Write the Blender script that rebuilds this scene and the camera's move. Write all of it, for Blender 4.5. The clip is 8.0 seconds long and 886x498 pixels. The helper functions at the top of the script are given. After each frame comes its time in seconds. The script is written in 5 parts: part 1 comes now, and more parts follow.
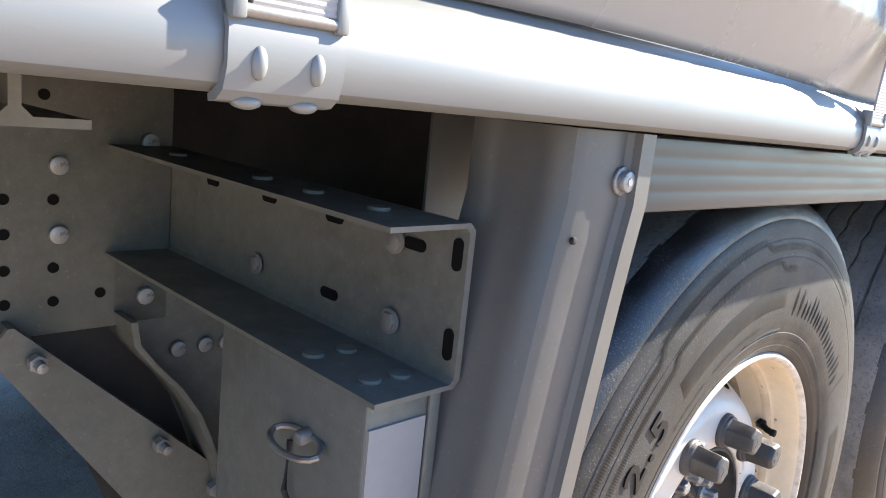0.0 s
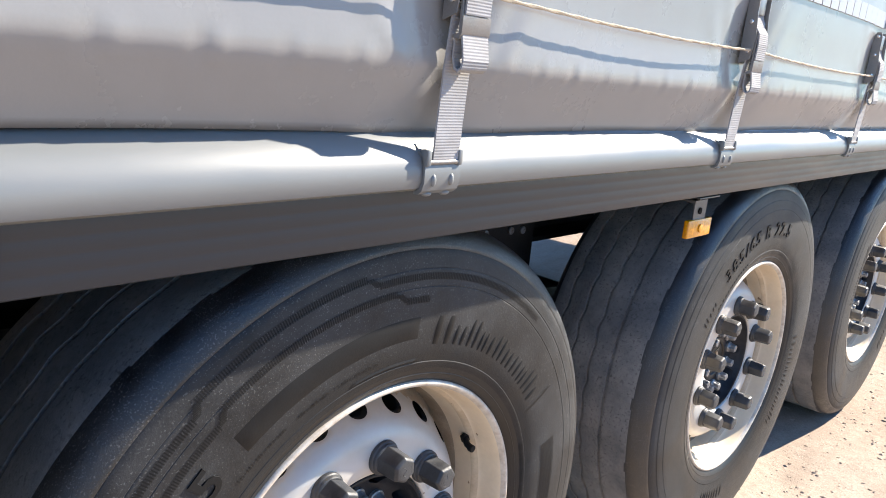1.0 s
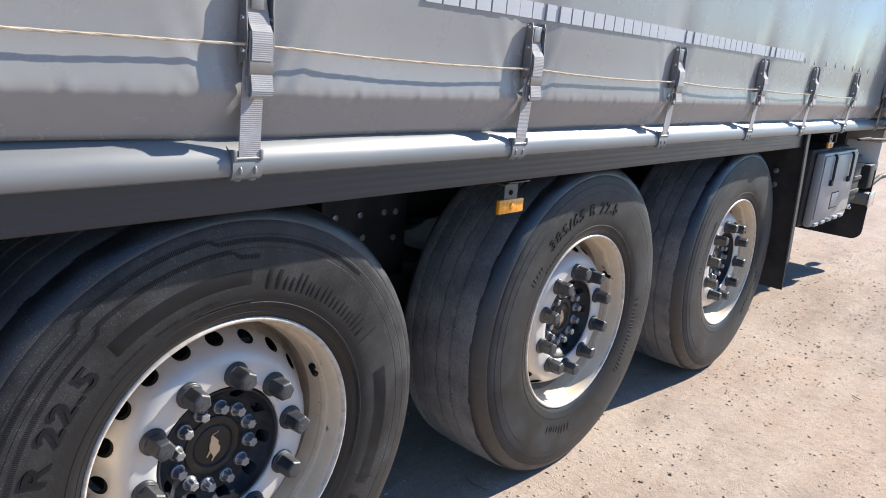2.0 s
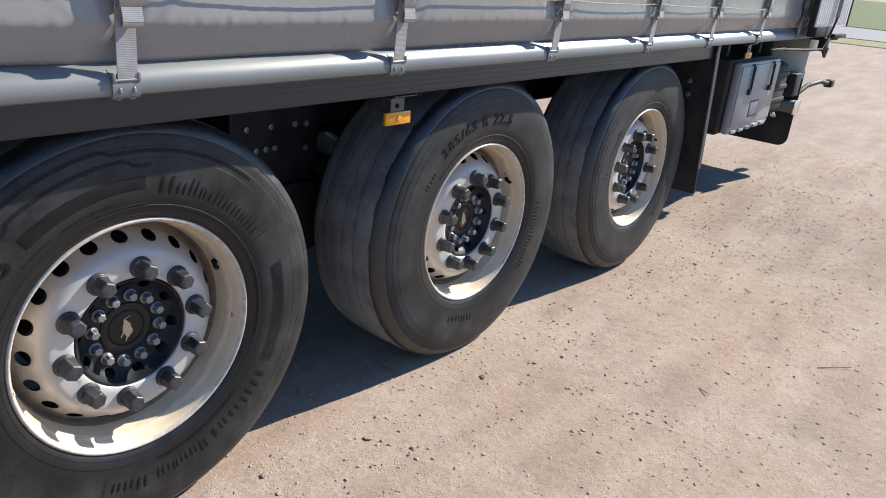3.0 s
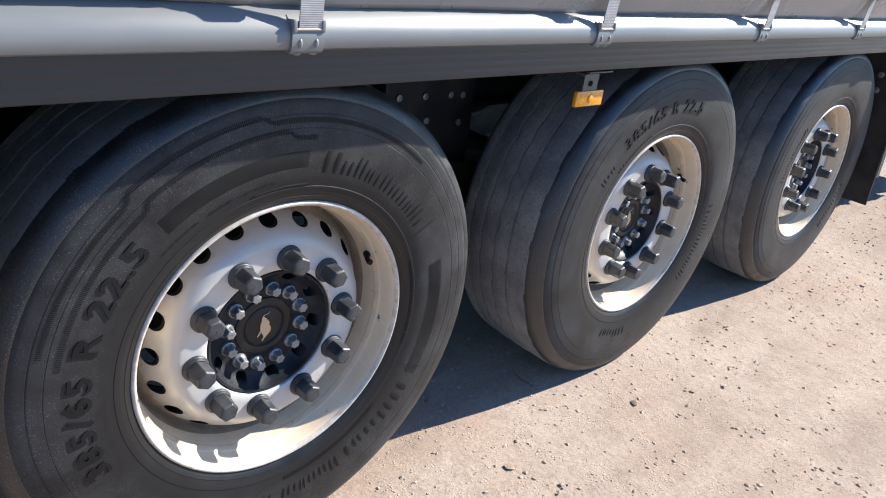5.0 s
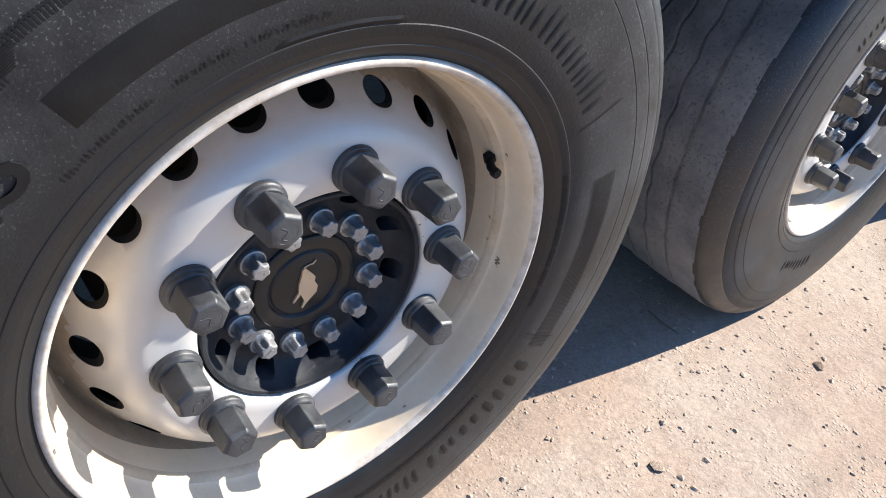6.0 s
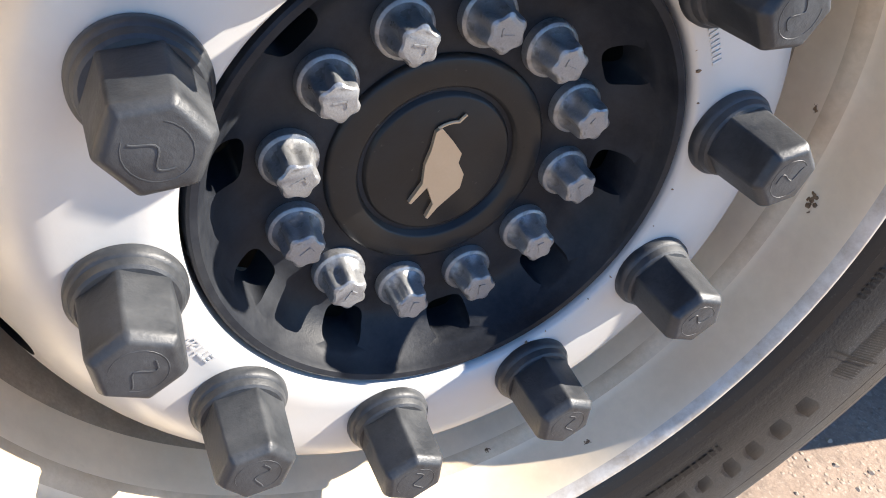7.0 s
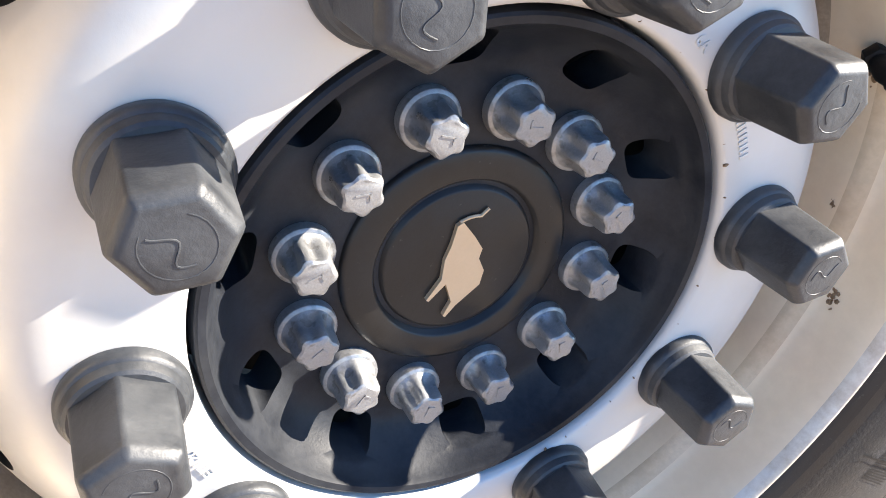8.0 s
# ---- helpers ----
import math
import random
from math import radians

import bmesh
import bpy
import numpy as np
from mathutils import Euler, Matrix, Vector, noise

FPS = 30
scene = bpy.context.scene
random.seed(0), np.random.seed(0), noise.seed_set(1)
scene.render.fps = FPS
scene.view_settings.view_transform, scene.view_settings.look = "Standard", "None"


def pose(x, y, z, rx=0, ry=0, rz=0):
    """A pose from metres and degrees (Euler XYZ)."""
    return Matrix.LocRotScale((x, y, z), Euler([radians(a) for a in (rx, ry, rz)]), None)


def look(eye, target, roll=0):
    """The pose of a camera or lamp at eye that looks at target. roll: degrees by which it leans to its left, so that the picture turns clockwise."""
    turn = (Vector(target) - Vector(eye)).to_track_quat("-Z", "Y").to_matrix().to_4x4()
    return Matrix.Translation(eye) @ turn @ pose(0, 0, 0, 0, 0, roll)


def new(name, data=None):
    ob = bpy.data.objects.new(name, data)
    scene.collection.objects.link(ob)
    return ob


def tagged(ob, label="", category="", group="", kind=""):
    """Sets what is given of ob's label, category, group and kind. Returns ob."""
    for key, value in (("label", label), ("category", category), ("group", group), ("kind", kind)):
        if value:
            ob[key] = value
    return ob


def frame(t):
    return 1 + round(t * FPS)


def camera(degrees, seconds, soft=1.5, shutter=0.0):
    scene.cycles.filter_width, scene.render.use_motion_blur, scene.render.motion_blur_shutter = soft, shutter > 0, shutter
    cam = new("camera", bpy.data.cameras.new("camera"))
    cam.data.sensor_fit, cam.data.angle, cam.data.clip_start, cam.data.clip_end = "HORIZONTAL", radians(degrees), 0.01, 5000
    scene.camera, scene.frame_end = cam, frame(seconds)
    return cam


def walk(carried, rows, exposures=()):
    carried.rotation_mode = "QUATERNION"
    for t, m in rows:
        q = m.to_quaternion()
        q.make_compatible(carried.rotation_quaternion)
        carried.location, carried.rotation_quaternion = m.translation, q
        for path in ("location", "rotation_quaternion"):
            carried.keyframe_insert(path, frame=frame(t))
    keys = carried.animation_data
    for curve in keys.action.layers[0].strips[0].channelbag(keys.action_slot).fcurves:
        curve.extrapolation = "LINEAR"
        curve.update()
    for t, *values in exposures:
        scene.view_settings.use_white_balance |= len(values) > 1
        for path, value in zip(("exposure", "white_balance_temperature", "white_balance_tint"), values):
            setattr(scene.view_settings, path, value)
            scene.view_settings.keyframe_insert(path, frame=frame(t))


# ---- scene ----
import collections

# World: x runs along the trailer towards its tail, y from the near side inwards, z up from the ground.
cam = camera(61.88, 8.0, soft=1.0)
ROWS = [
    (0, -1.0230, -0.3764, 1.1181, 78.845, -5.904, -43.967),
    (0.3, -0.8890, -0.4030, 1.1190, 79.826, -4.823, -44.753),
    (0.5, -0.7825, -0.4461, 1.1693, 76.903, -5.318, -44.699),
    (1, -0.6504, -0.6659, 1.2591, 75.582, -5.262, -45.962),
    (1.3, -0.6580, -0.8580, 1.2890, 75.509, -5.520, -46.485),
    (1.5, -0.6756, -0.9534, 1.3118, 75.676, -4.994, -47.134),
    (2, -0.7531, -1.1443, 1.3450, 75.084, -4.901, -48.167),
    (2.2, -0.7985, -1.2214, 1.3569, 73.681, -4.991, -48.698),
    (3.3, -0.7700, -1.5132, 1.4364, 67.194, -5.081, -50.011),
    (3.5, -0.7751, -1.5116, 1.4279, 66.890, -5.423, -49.837),
    (4, -0.7644, -1.4915, 1.4251, 66.575, -5.916, -49.666),
    (4.5, -0.7544, -1.3804, 1.4014, 66.516, -6.162, -49.380),
    (4.7, -0.7420, -1.2770, 1.3680, 66.561, -6.611, -48.176),
    (5, -0.6929, -1.0675, 1.3389, 65.263, -7.519, -42.520),
    (5.2, -0.6481, -0.9535, 1.3139, 65.029, -7.716, -40.743),
    (6.3, -0.2551, -0.3542, 0.9388, 50.051, -7.905, -36.389),
    (6.5, -0.2258, -0.2994, 0.8462, 49.649, -7.884, -32.491),
    (6.7, -0.2010, -0.2620, 0.7680, 49.470, -7.556, -27.504),
    (6.8, -0.1880, -0.2510, 0.7550, 49.317, -7.386, -25.843),
    (7, -0.1603, -0.2324, 0.7358, 51.443, -7.487, -23.102),
    (7.2, -0.1500, -0.2160, 0.7260, 55.642, -7.616, -23.119),
    (7.3, -0.1490, -0.2110, 0.7180, 57.750, -8.141, -23.090),
    (7.5, -0.1556, -0.2124, 0.7064, 59.969, -8.739, -23.221),
    (8, -0.1706, -0.2060, 0.7218, 58.832, -8.437, -24.477),
]
walk(cam, [(t, pose(*row)) for t, *row in ROWS], [(0, 2.44, 6900, 10), (0.5, 2.05, 6850, 10), (1, 1.78, 6750, 10), (1.5, 1.42, 6500, 10), (2, 1.26, 6350, 10), (3.5, 0.90, 6450, 10), (4, 1.03, 6250, 10), (4.5, 1.07, 6200, 10), (5, 1.35, 6200, 10), (6.3, 1.48, 6300, 10), (7, 1.69, 6500, 10), (7.5, 2.18, 6850, 10), (8, 2.24, 6650, 10)])

# ---- light: one low sun from the tail end, slightly outside, and clear sky ----
SUN = Vector((1.46, -0.380, 1.0)).normalized()  # towards the sun
world = bpy.data.worlds.new("sky")
scene.world = world
world.use_nodes = True
sky = world.node_tree.nodes.new("ShaderNodeTexSky")
sky.sky_type, sky.sun_disc = "NISHITA", False
sky.sun_elevation, sky.sun_rotation = math.asin(SUN.z), math.atan2(SUN.x, SUN.y)
sky.dust_density, sky.air_density, sky.ozone_density = 0.25, 1.0, 1.5
tint = world.node_tree.nodes.new("ShaderNodeMix")
tint.data_type, tint.blend_type = "RGBA", "MULTIPLY"
tint.inputs[0].default_value, tint.inputs[7].default_value = 1.0, (0.64, 0.95, 1.34, 1)  # a deep clear blue
world.node_tree.links.new(sky.outputs[0], tint.inputs[6])
world.node_tree.links.new(tint.outputs[2], world.node_tree.nodes["Background"].inputs[0])
world.node_tree.nodes["Background"].inputs[1].default_value = 0.069
sun = new("sun", bpy.data.lights.new("sun", "SUN"))
sun.data.energy, sun.data.angle, sun.data.color = 4.7, radians(0.53), (1.0, 0.92, 0.81)
sun.matrix_world = look(SUN * 30, (0, 0, 0))


# ---- materials ----
def material(name, base, rough=0.5, metal=0.0, vary=0.15, scale=8.0, dirt=None, dirt_amount=0.0, dirt_scale=3.0,
             bump=0.0, bump_scale=150.0, spec=0.5, rough_vary=0.1, per_object=0.0, stretch=(1, 1, 1), coat=0.0,
             specks=None, speck_scale=330.0, speck_amount=0.0, speck_level=0.60, islands=None, dust_sheen=0.0, inner_tone=None):
    """Base colour varied at two scales, dirt in patches, fine relief."""
    m = bpy.data.materials.new(name)
    m.use_nodes = True
    nt = m.node_tree
    bsdf = nt.nodes["Principled BSDF"]

    def node(kind, **values):
        n = nt.nodes.new(kind)
        for key, value in values.items():
            n.inputs[key].default_value = value
        return n

    def mixed(fac, a, b, blend="MIX"):
        n = nt.nodes.new("ShaderNodeMix")
        n.data_type, n.blend_type = "RGBA", blend
        for socket, value in ((n.inputs[0], fac), (n.inputs[6], a), (n.inputs[7], b)):
            if hasattr(value, "links"):
                nt.links.new(value, socket)
            else:
                socket.default_value = value
        return n.outputs[2]

    def ranged(value, lo, hi, to_lo, to_hi):
        n = node("ShaderNodeMapRange", **{"From Min": lo, "From Max": hi, "To Min": to_lo, "To Max": to_hi})
        nt.links.new(value, n.inputs[0])
        return n.outputs[0]

    coord = nt.nodes.new("ShaderNodeTexCoord")
    stretched = node("ShaderNodeMapping", Scale=stretch)
    nt.links.new(coord.outputs["Object"], stretched.inputs[0])
    pos = stretched.outputs[0]

    def noise_at(s, detail=5.0, r=0.6):
        n = node("ShaderNodeTexNoise", Scale=s, Detail=detail, Roughness=r)
        nt.links.new(pos, n.inputs["Vector"])
        return n.outputs[0]

    broad, fine = noise_at(scale), noise_at(scale * 14, 3.0)
    dark = (*[c * (1 - vary) for c in base], 1)
    light = (*[min(1, c * (1 + vary)) for c in base], 1)
    col = mixed(ranged(broad, 0.3, 0.7, 0, 1), dark, light)
    col = mixed(ranged(fine, 0.35, 0.65, 0, vary * 1.4), col, (*[c * 0.55 for c in base], 1))
    if per_object:
        info = nt.nodes.new("ShaderNodeObjectInfo")
        col = mixed(ranged(info.outputs["Random"], 0, 1, 0, per_object), col, (*[c * 0.5 for c in base], 1))
    if islands:  # each loose piece of a joined mesh takes a tone between two colours
        geo = nt.nodes.new("ShaderNodeNewGeometry")
        col = mixed(ranged(geo.outputs["Random Per Island"], 0, 1, 0, 0.85), col, (*islands, 1))
    rough_value = ranged(broad, 0.25, 0.75, rough - rough_vary, rough + rough_vary)
    if dirt:
        patches = ranged(noise_at(dirt_scale, 8.0, 0.7), 0.42, 0.68, 0, dirt_amount)
        col = mixed(patches, col, (*dirt, 1))
        add = nt.nodes.new("ShaderNodeMath")
        add.operation = "MULTIPLY_ADD"
        nt.links.new(patches, add.inputs[0])
        add.inputs[1].default_value = 0.3
        nt.links.new(rough_value, add.inputs[2])
        rough_value = add.outputs[0]
        if metal:
            nt.links.new(ranged(patches, 0, 1, metal, 0), bsdf.inputs["Metallic"])
    if specks:  # fine pale scuffs, thicker in some patches
        grains = ranged(noise_at(speck_scale, 2.0, 0.55), speck_level, speck_level + 0.07, 0, 1)
        where = ranged(noise_at(scale * 1.7, 4.0, 0.6), 0.34, 0.62, 0.12, speck_amount)
        product = nt.nodes.new("ShaderNodeMath")
        product.operation = "MULTIPLY"
        nt.links.new(grains, product.inputs[0])
        nt.links.new(where, product.inputs[1])
        col = mixed(product.outputs[0], col, (*specks, 1))
    if inner_tone:  # another tone round the axle (the sidewall rubbed clean), out to a wavering radius
        apart = nt.nodes.new("ShaderNodeSeparateXYZ")
        nt.links.new(coord.outputs["Object"], apart.inputs[0])
        flat = nt.nodes.new("ShaderNodeCombineXYZ")
        nt.links.new(apart.outputs[0], flat.inputs[0])
        nt.links.new(apart.outputs[2], flat.inputs[2])
        far = nt.nodes.new("ShaderNodeVectorMath")
        far.operation = "LENGTH"
        nt.links.new(flat.outputs[0], far.inputs[0])
        waver = nt.nodes.new("ShaderNodeMath")
        waver.operation = "ADD"
        nt.links.new(far.outputs["Value"], waver.inputs[0])
        nt.links.new(ranged(noise_at(9.0, 5.0), 0.3, 0.7, -0.012, 0.012), waver.inputs[1])
        col = mixed(ranged(waver.outputs[0], inner_tone[0], inner_tone[1], 0.9, 0), col, (*inner_tone[2], 1))
    nt.links.new(col, bsdf.inputs["Base Color"])
    nt.links.new(rough_value, bsdf.inputs["Roughness"])
    if not (dirt and metal):
        bsdf.inputs["Metallic"].default_value = metal
    bsdf.inputs["Specular IOR Level"].default_value = spec
    bsdf.inputs["Coat Weight"].default_value = coat
    if dust_sheen:  # dust that shows at grazing angles
        bsdf.inputs["Sheen Weight"].default_value, bsdf.inputs["Sheen Roughness"].default_value = dust_sheen, 0.45
        bsdf.inputs["Sheen Tint"].default_value = (0.95, 0.92, 0.87, 1)
    if bump:
        b = node("ShaderNodeBump", Strength=min(1.0, bump), Distance=0.004)
        nt.links.new(noise_at(bump_scale, 6.0, 0.65), b.inputs["Height"])
        nt.links.new(b.outputs[0], bsdf.inputs["Normal"])
    return m


CURTAIN = material("grey_pvc", (0.271, 0.267, 0.261), 0.22, vary=0.05, scale=1.5, dirt=(0.265, 0.258, 0.246), dirt_amount=0.4, dirt_scale=2.0, bump=0.04, bump_scale=260)
CURTAIN_LIGHT = material("pale_pvc", (0.45, 0.46, 0.475), 0.35, vary=0.14, scale=6, dirt=(0.30, 0.30, 0.31), dirt_amount=0.7, dirt_scale=3)
RAIL = material("anodised_rail", (0.186, 0.197, 0.199), 0.38, metal=0.2, vary=0.05, scale=3, dirt=(0.205, 0.198, 0.186), dirt_amount=0.3, dirt_scale=6, bump=0.02, bump_scale=400, stretch=(0.25, 1, 1), spec=0.5)
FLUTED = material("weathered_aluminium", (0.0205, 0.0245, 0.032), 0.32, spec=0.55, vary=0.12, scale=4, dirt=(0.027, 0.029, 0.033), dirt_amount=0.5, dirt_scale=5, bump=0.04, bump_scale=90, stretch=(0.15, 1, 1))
PILLAR = material("grey_coated_steel", (0.083, 0.084, 0.083), 0.38, vary=0.08, scale=5, dirt=(0.120, 0.117, 0.110), dirt_amount=0.5, dirt_scale=4, bump=0.05, bump_scale=200, specks=(0.24, 0.22, 0.20), speck_scale=260, speck_amount=0.2, speck_level=0.65)
CHASSIS = material("chassis_paint", (0.150, 0.154, 0.135), 0.42, vary=0.25, scale=5, dirt=(0.060, 0.053, 0.046), dirt_amount=0.7, dirt_scale=5, bump=0.08, bump_scale=120, specks=(0.30, 0.26, 0.21), speck_scale=230, speck_amount=0.3, speck_level=0.64)
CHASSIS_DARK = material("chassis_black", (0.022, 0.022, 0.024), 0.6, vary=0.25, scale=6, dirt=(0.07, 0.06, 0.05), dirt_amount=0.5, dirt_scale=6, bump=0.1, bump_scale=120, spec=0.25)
RUBBER = material("tyre_rubber", (0.0085, 0.0092, 0.0108), 0.38, vary=0.3, scale=7, dirt=(0.022, 0.023, 0.025), dirt_amount=0.5, dirt_scale=14, bump=0.3, bump_scale=330, specks=(0.16, 0.155, 0.15), speck_scale=480, speck_amount=0.6, speck_level=0.59, spec=0.72, dust_sheen=0.02)
SIDEWALL = material("dusty_sidewall", (0.0128, 0.0135, 0.0148), 0.50, vary=0.35, scale=6, dirt=(0.056, 0.0562, 0.0570), dirt_amount=0.78, dirt_scale=5, bump=0.16, bump_scale=330, specks=(0.18, 0.18, 0.178), speck_scale=420, speck_amount=0.5, speck_level=0.61, spec=0.32, dust_sheen=0.02, inner_tone=(0.345, 0.392, (0.0078, 0.0081, 0.0091)))
BEAD = material("smooth_bead_rubber", (0.0080, 0.0083, 0.0092), 0.40, vary=0.2, scale=9, dirt=(0.016, 0.016, 0.0165), dirt_amount=0.5, dirt_scale=10, bump=0.06, bump_scale=400, specks=(0.10, 0.095, 0.09), speck_amount=0.2, speck_level=0.65, spec=0.4)
TREAD = material("worn_tread_rubber", (0.150, 0.151, 0.155), 0.55, vary=0.28, scale=9, dirt=(0.37, 0.338, 0.302), dirt_amount=0.6, dirt_scale=7, bump=0.45, bump_scale=260, specks=(0.02, 0.02, 0.02), speck_scale=160, speck_amount=0.6, speck_level=0.58, spec=0.5, dust_sheen=0.08)
RUBBER_MARK = material("moulded_rubber", (0.0062, 0.0064, 0.0070), 0.50, vary=0.2, scale=20, dirt=(0.013, 0.013, 0.0132), dirt_amount=0.5, dirt_scale=12, bump=0.08, bump_scale=300, spec=0.25)
# dish beyond the flat face coloured darker to hold down its sunlit glare
RIM = material("silver_rim_paint", (0.445, 0.422, 0.388), 0.40, metal=0.22, vary=0.06, scale=9, dirt=(0.42, 0.34, 0.25), dirt_amount=0.35, dirt_scale=7, bump=0.03, bump_scale=160, inner_tone=(0.172, 0.222, (0.595, 0.582, 0.556)))
# beige holds dust and the warm bounce off sunlit gravel, both as colour
BARREL = material("dusty_bounce_tinted_barrel", (0.78, 0.652, 0.478), 0.40, vary=0.07, scale=8, dirt=(0.60, 0.46, 0.30), dirt_amount=0.5, dirt_scale=6, bump=0.03, bump_scale=160, specks=(0.30, 0.19, 0.10), speck_scale=60, speck_amount=0.3, speck_level=0.72)
FLANGE = material("white_rim_flange", (0.64, 0.585, 0.51), 0.35, metal=0.1, vary=0.08, scale=9, dirt=(0.26, 0.175, 0.10), dirt_amount=0.6, dirt_scale=38, bump=0.06, bump_scale=200)
BARREL_DIRT = material("brown_barrel_grime", (0.66, 0.53, 0.37), 0.5, vary=0.15, scale=14, dirt=(0.40, 0.27, 0.15), dirt_amount=0.5, dirt_scale=16, bump=0.1, bump_scale=200)
GRIME = material("brake_dust", (0.42, 0.34, 0.25), 0.6, vary=0.25, scale=30, dirt=(0.20, 0.15, 0.10), dirt_amount=0.5, dirt_scale=12, bump=0.15, bump_scale=160)
RUST = material("rust", (0.25, 0.150, 0.080), 0.9, vary=0.45, scale=160, dirt=(0.42, 0.33, 0.23), dirt_amount=0.6, dirt_scale=120, bump=0.8, bump_scale=300, per_object=0.3)
HUB = material("black_hub_paint", (0.0140, 0.0160, 0.0210), 0.42, vary=0.25, scale=25, dirt=(0.095, 0.098, 0.100), dirt_amount=0.28, dirt_scale=14, bump=0.08, bump_scale=320, spec=0.2)
HUBCAP = material("hub_cover_plastic", (0.0135, 0.0132, 0.0132), 0.34, vary=0.15, scale=30, dirt=(0.030, 0.028, 0.026), dirt_amount=0.3, dirt_scale=40, bump=0.05, bump_scale=300, spec=0.35, specks=(0.22, 0.20, 0.18), speck_scale=240, speck_amount=0.25, speck_level=0.70)
EMBLEM = material("tan_emblem", (0.60, 0.45, 0.29), 0.4, metal=0.3, vary=0.05, scale=40)
NUTCAP = material("grey_nut_plastic", (0.0270, 0.0300, 0.0350), 0.43, vary=0.2, scale=40, dirt=(0.098, 0.100, 0.101), dirt_amount=0.5, dirt_scale=26, bump=0.12, bump_scale=350, per_object=0.2, spec=0.5)
ZINC = material("zinc_bolt", (0.37, 0.375, 0.38), 0.34, metal=0.6, vary=0.25, scale=60, dirt=(0.15, 0.14, 0.13), dirt_amount=0.6, dirt_scale=60, bump=0.12, bump_scale=400, per_object=0.25, specks=(0.10, 0.09, 0.08), speck_scale=160, speck_amount=0.6, speck_level=0.56)
STEEL = material("galvanised_steel", (0.30, 0.29, 0.28), 0.42, metal=0.7, vary=0.15, scale=30, dirt=(0.16, 0.13, 0.10), dirt_amount=0.4, dirt_scale=30, bump=0.1, bump_scale=300)
CHROME = material("bright_steel", (0.75, 0.75, 0.75), 0.2, metal=1.0, vary=0.05, scale=30)
WEBBING = material("grey_webbing", (0.33, 0.33, 0.34), 0.8, vary=0.12, scale=40, dirt=(0.24, 0.22, 0.19), dirt_amount=0.4, dirt_scale=25, bump=0.1, bump_scale=700)
ROPE = material("hemp_rope", (0.47, 0.38, 0.27), 0.85, vary=0.25, scale=40, dirt=(0.60, 0.55, 0.47), dirt_amount=0.6, dirt_scale=3, bump=0.4, bump_scale=500)
AMBER = material("amber_lens", (0.95, 0.33, 0.005), 0.16, vary=0.35, scale=160, bump=0.35, bump_scale=300, coat=0.5)
BOX = material("grey_box_plastic", (0.30, 0.305, 0.31), 0.36, vary=0.08, scale=8, dirt=(0.30, 0.28, 0.25), dirt_amount=0.35, dirt_scale=8, bump=0.10, bump_scale=250)
WHITE = material("white_paint", (0.74, 0.74, 0.73), 0.4, vary=0.05, scale=6, dirt=(0.5, 0.47, 0.42), dirt_amount=0.3)
LABEL = material("paper_label", (0.24, 0.243, 0.248), 0.5, vary=0.06, scale=40)
RED = material("red_lens", (0.40, 0.02, 0.015), 0.25, vary=0.1, scale=60)
# black for thin solid pieces that paint the shade of holes and slots
HOLE_SHADE = material("painted_hole_shade", (0.006, 0.006, 0.006), 0.8, vary=0.1, scale=40, spec=0.1)
STONE = material("gravel_stone", (0.42, 0.335, 0.262), 0.9, vary=0.2, scale=30, bump=0.5, bump_scale=200, per_object=0.4, spec=0.1)
CLOD = material("dark_clod", (0.24, 0.185, 0.14), 0.95, vary=0.3, scale=60, bump=0.6, bump_scale=300, spec=0.1)
GRIT = material("gravel_grit", (0.46, 0.375, 0.30), 0.9, vary=0.1, scale=30, spec=0.1, islands=(0.33, 0.262, 0.205))
TWIG = material("dry_twig", (0.16, 0.12, 0.085), 0.9, vary=0.3, scale=80, bump=0.5, bump_scale=300)
# near-black that paints the shade inside the wheel
DARKNESS = material("wheel_inside_shade", (0.010, 0.0095, 0.009), 0.8, vary=0.2, scale=20, spec=0.2)
CONCRETE = material("concrete", (0.21, 0.215, 0.22), 0.85, vary=0.12, scale=2, bump=0.3, bump_scale=60)
GRASS = material("grass", (0.070, 0.105, 0.012), 0.9, vary=0.5, scale=1.5, dirt=(0.15, 0.15, 0.022), dirt_amount=0.6, dirt_scale=4, bump=0.8, bump_scale=30)


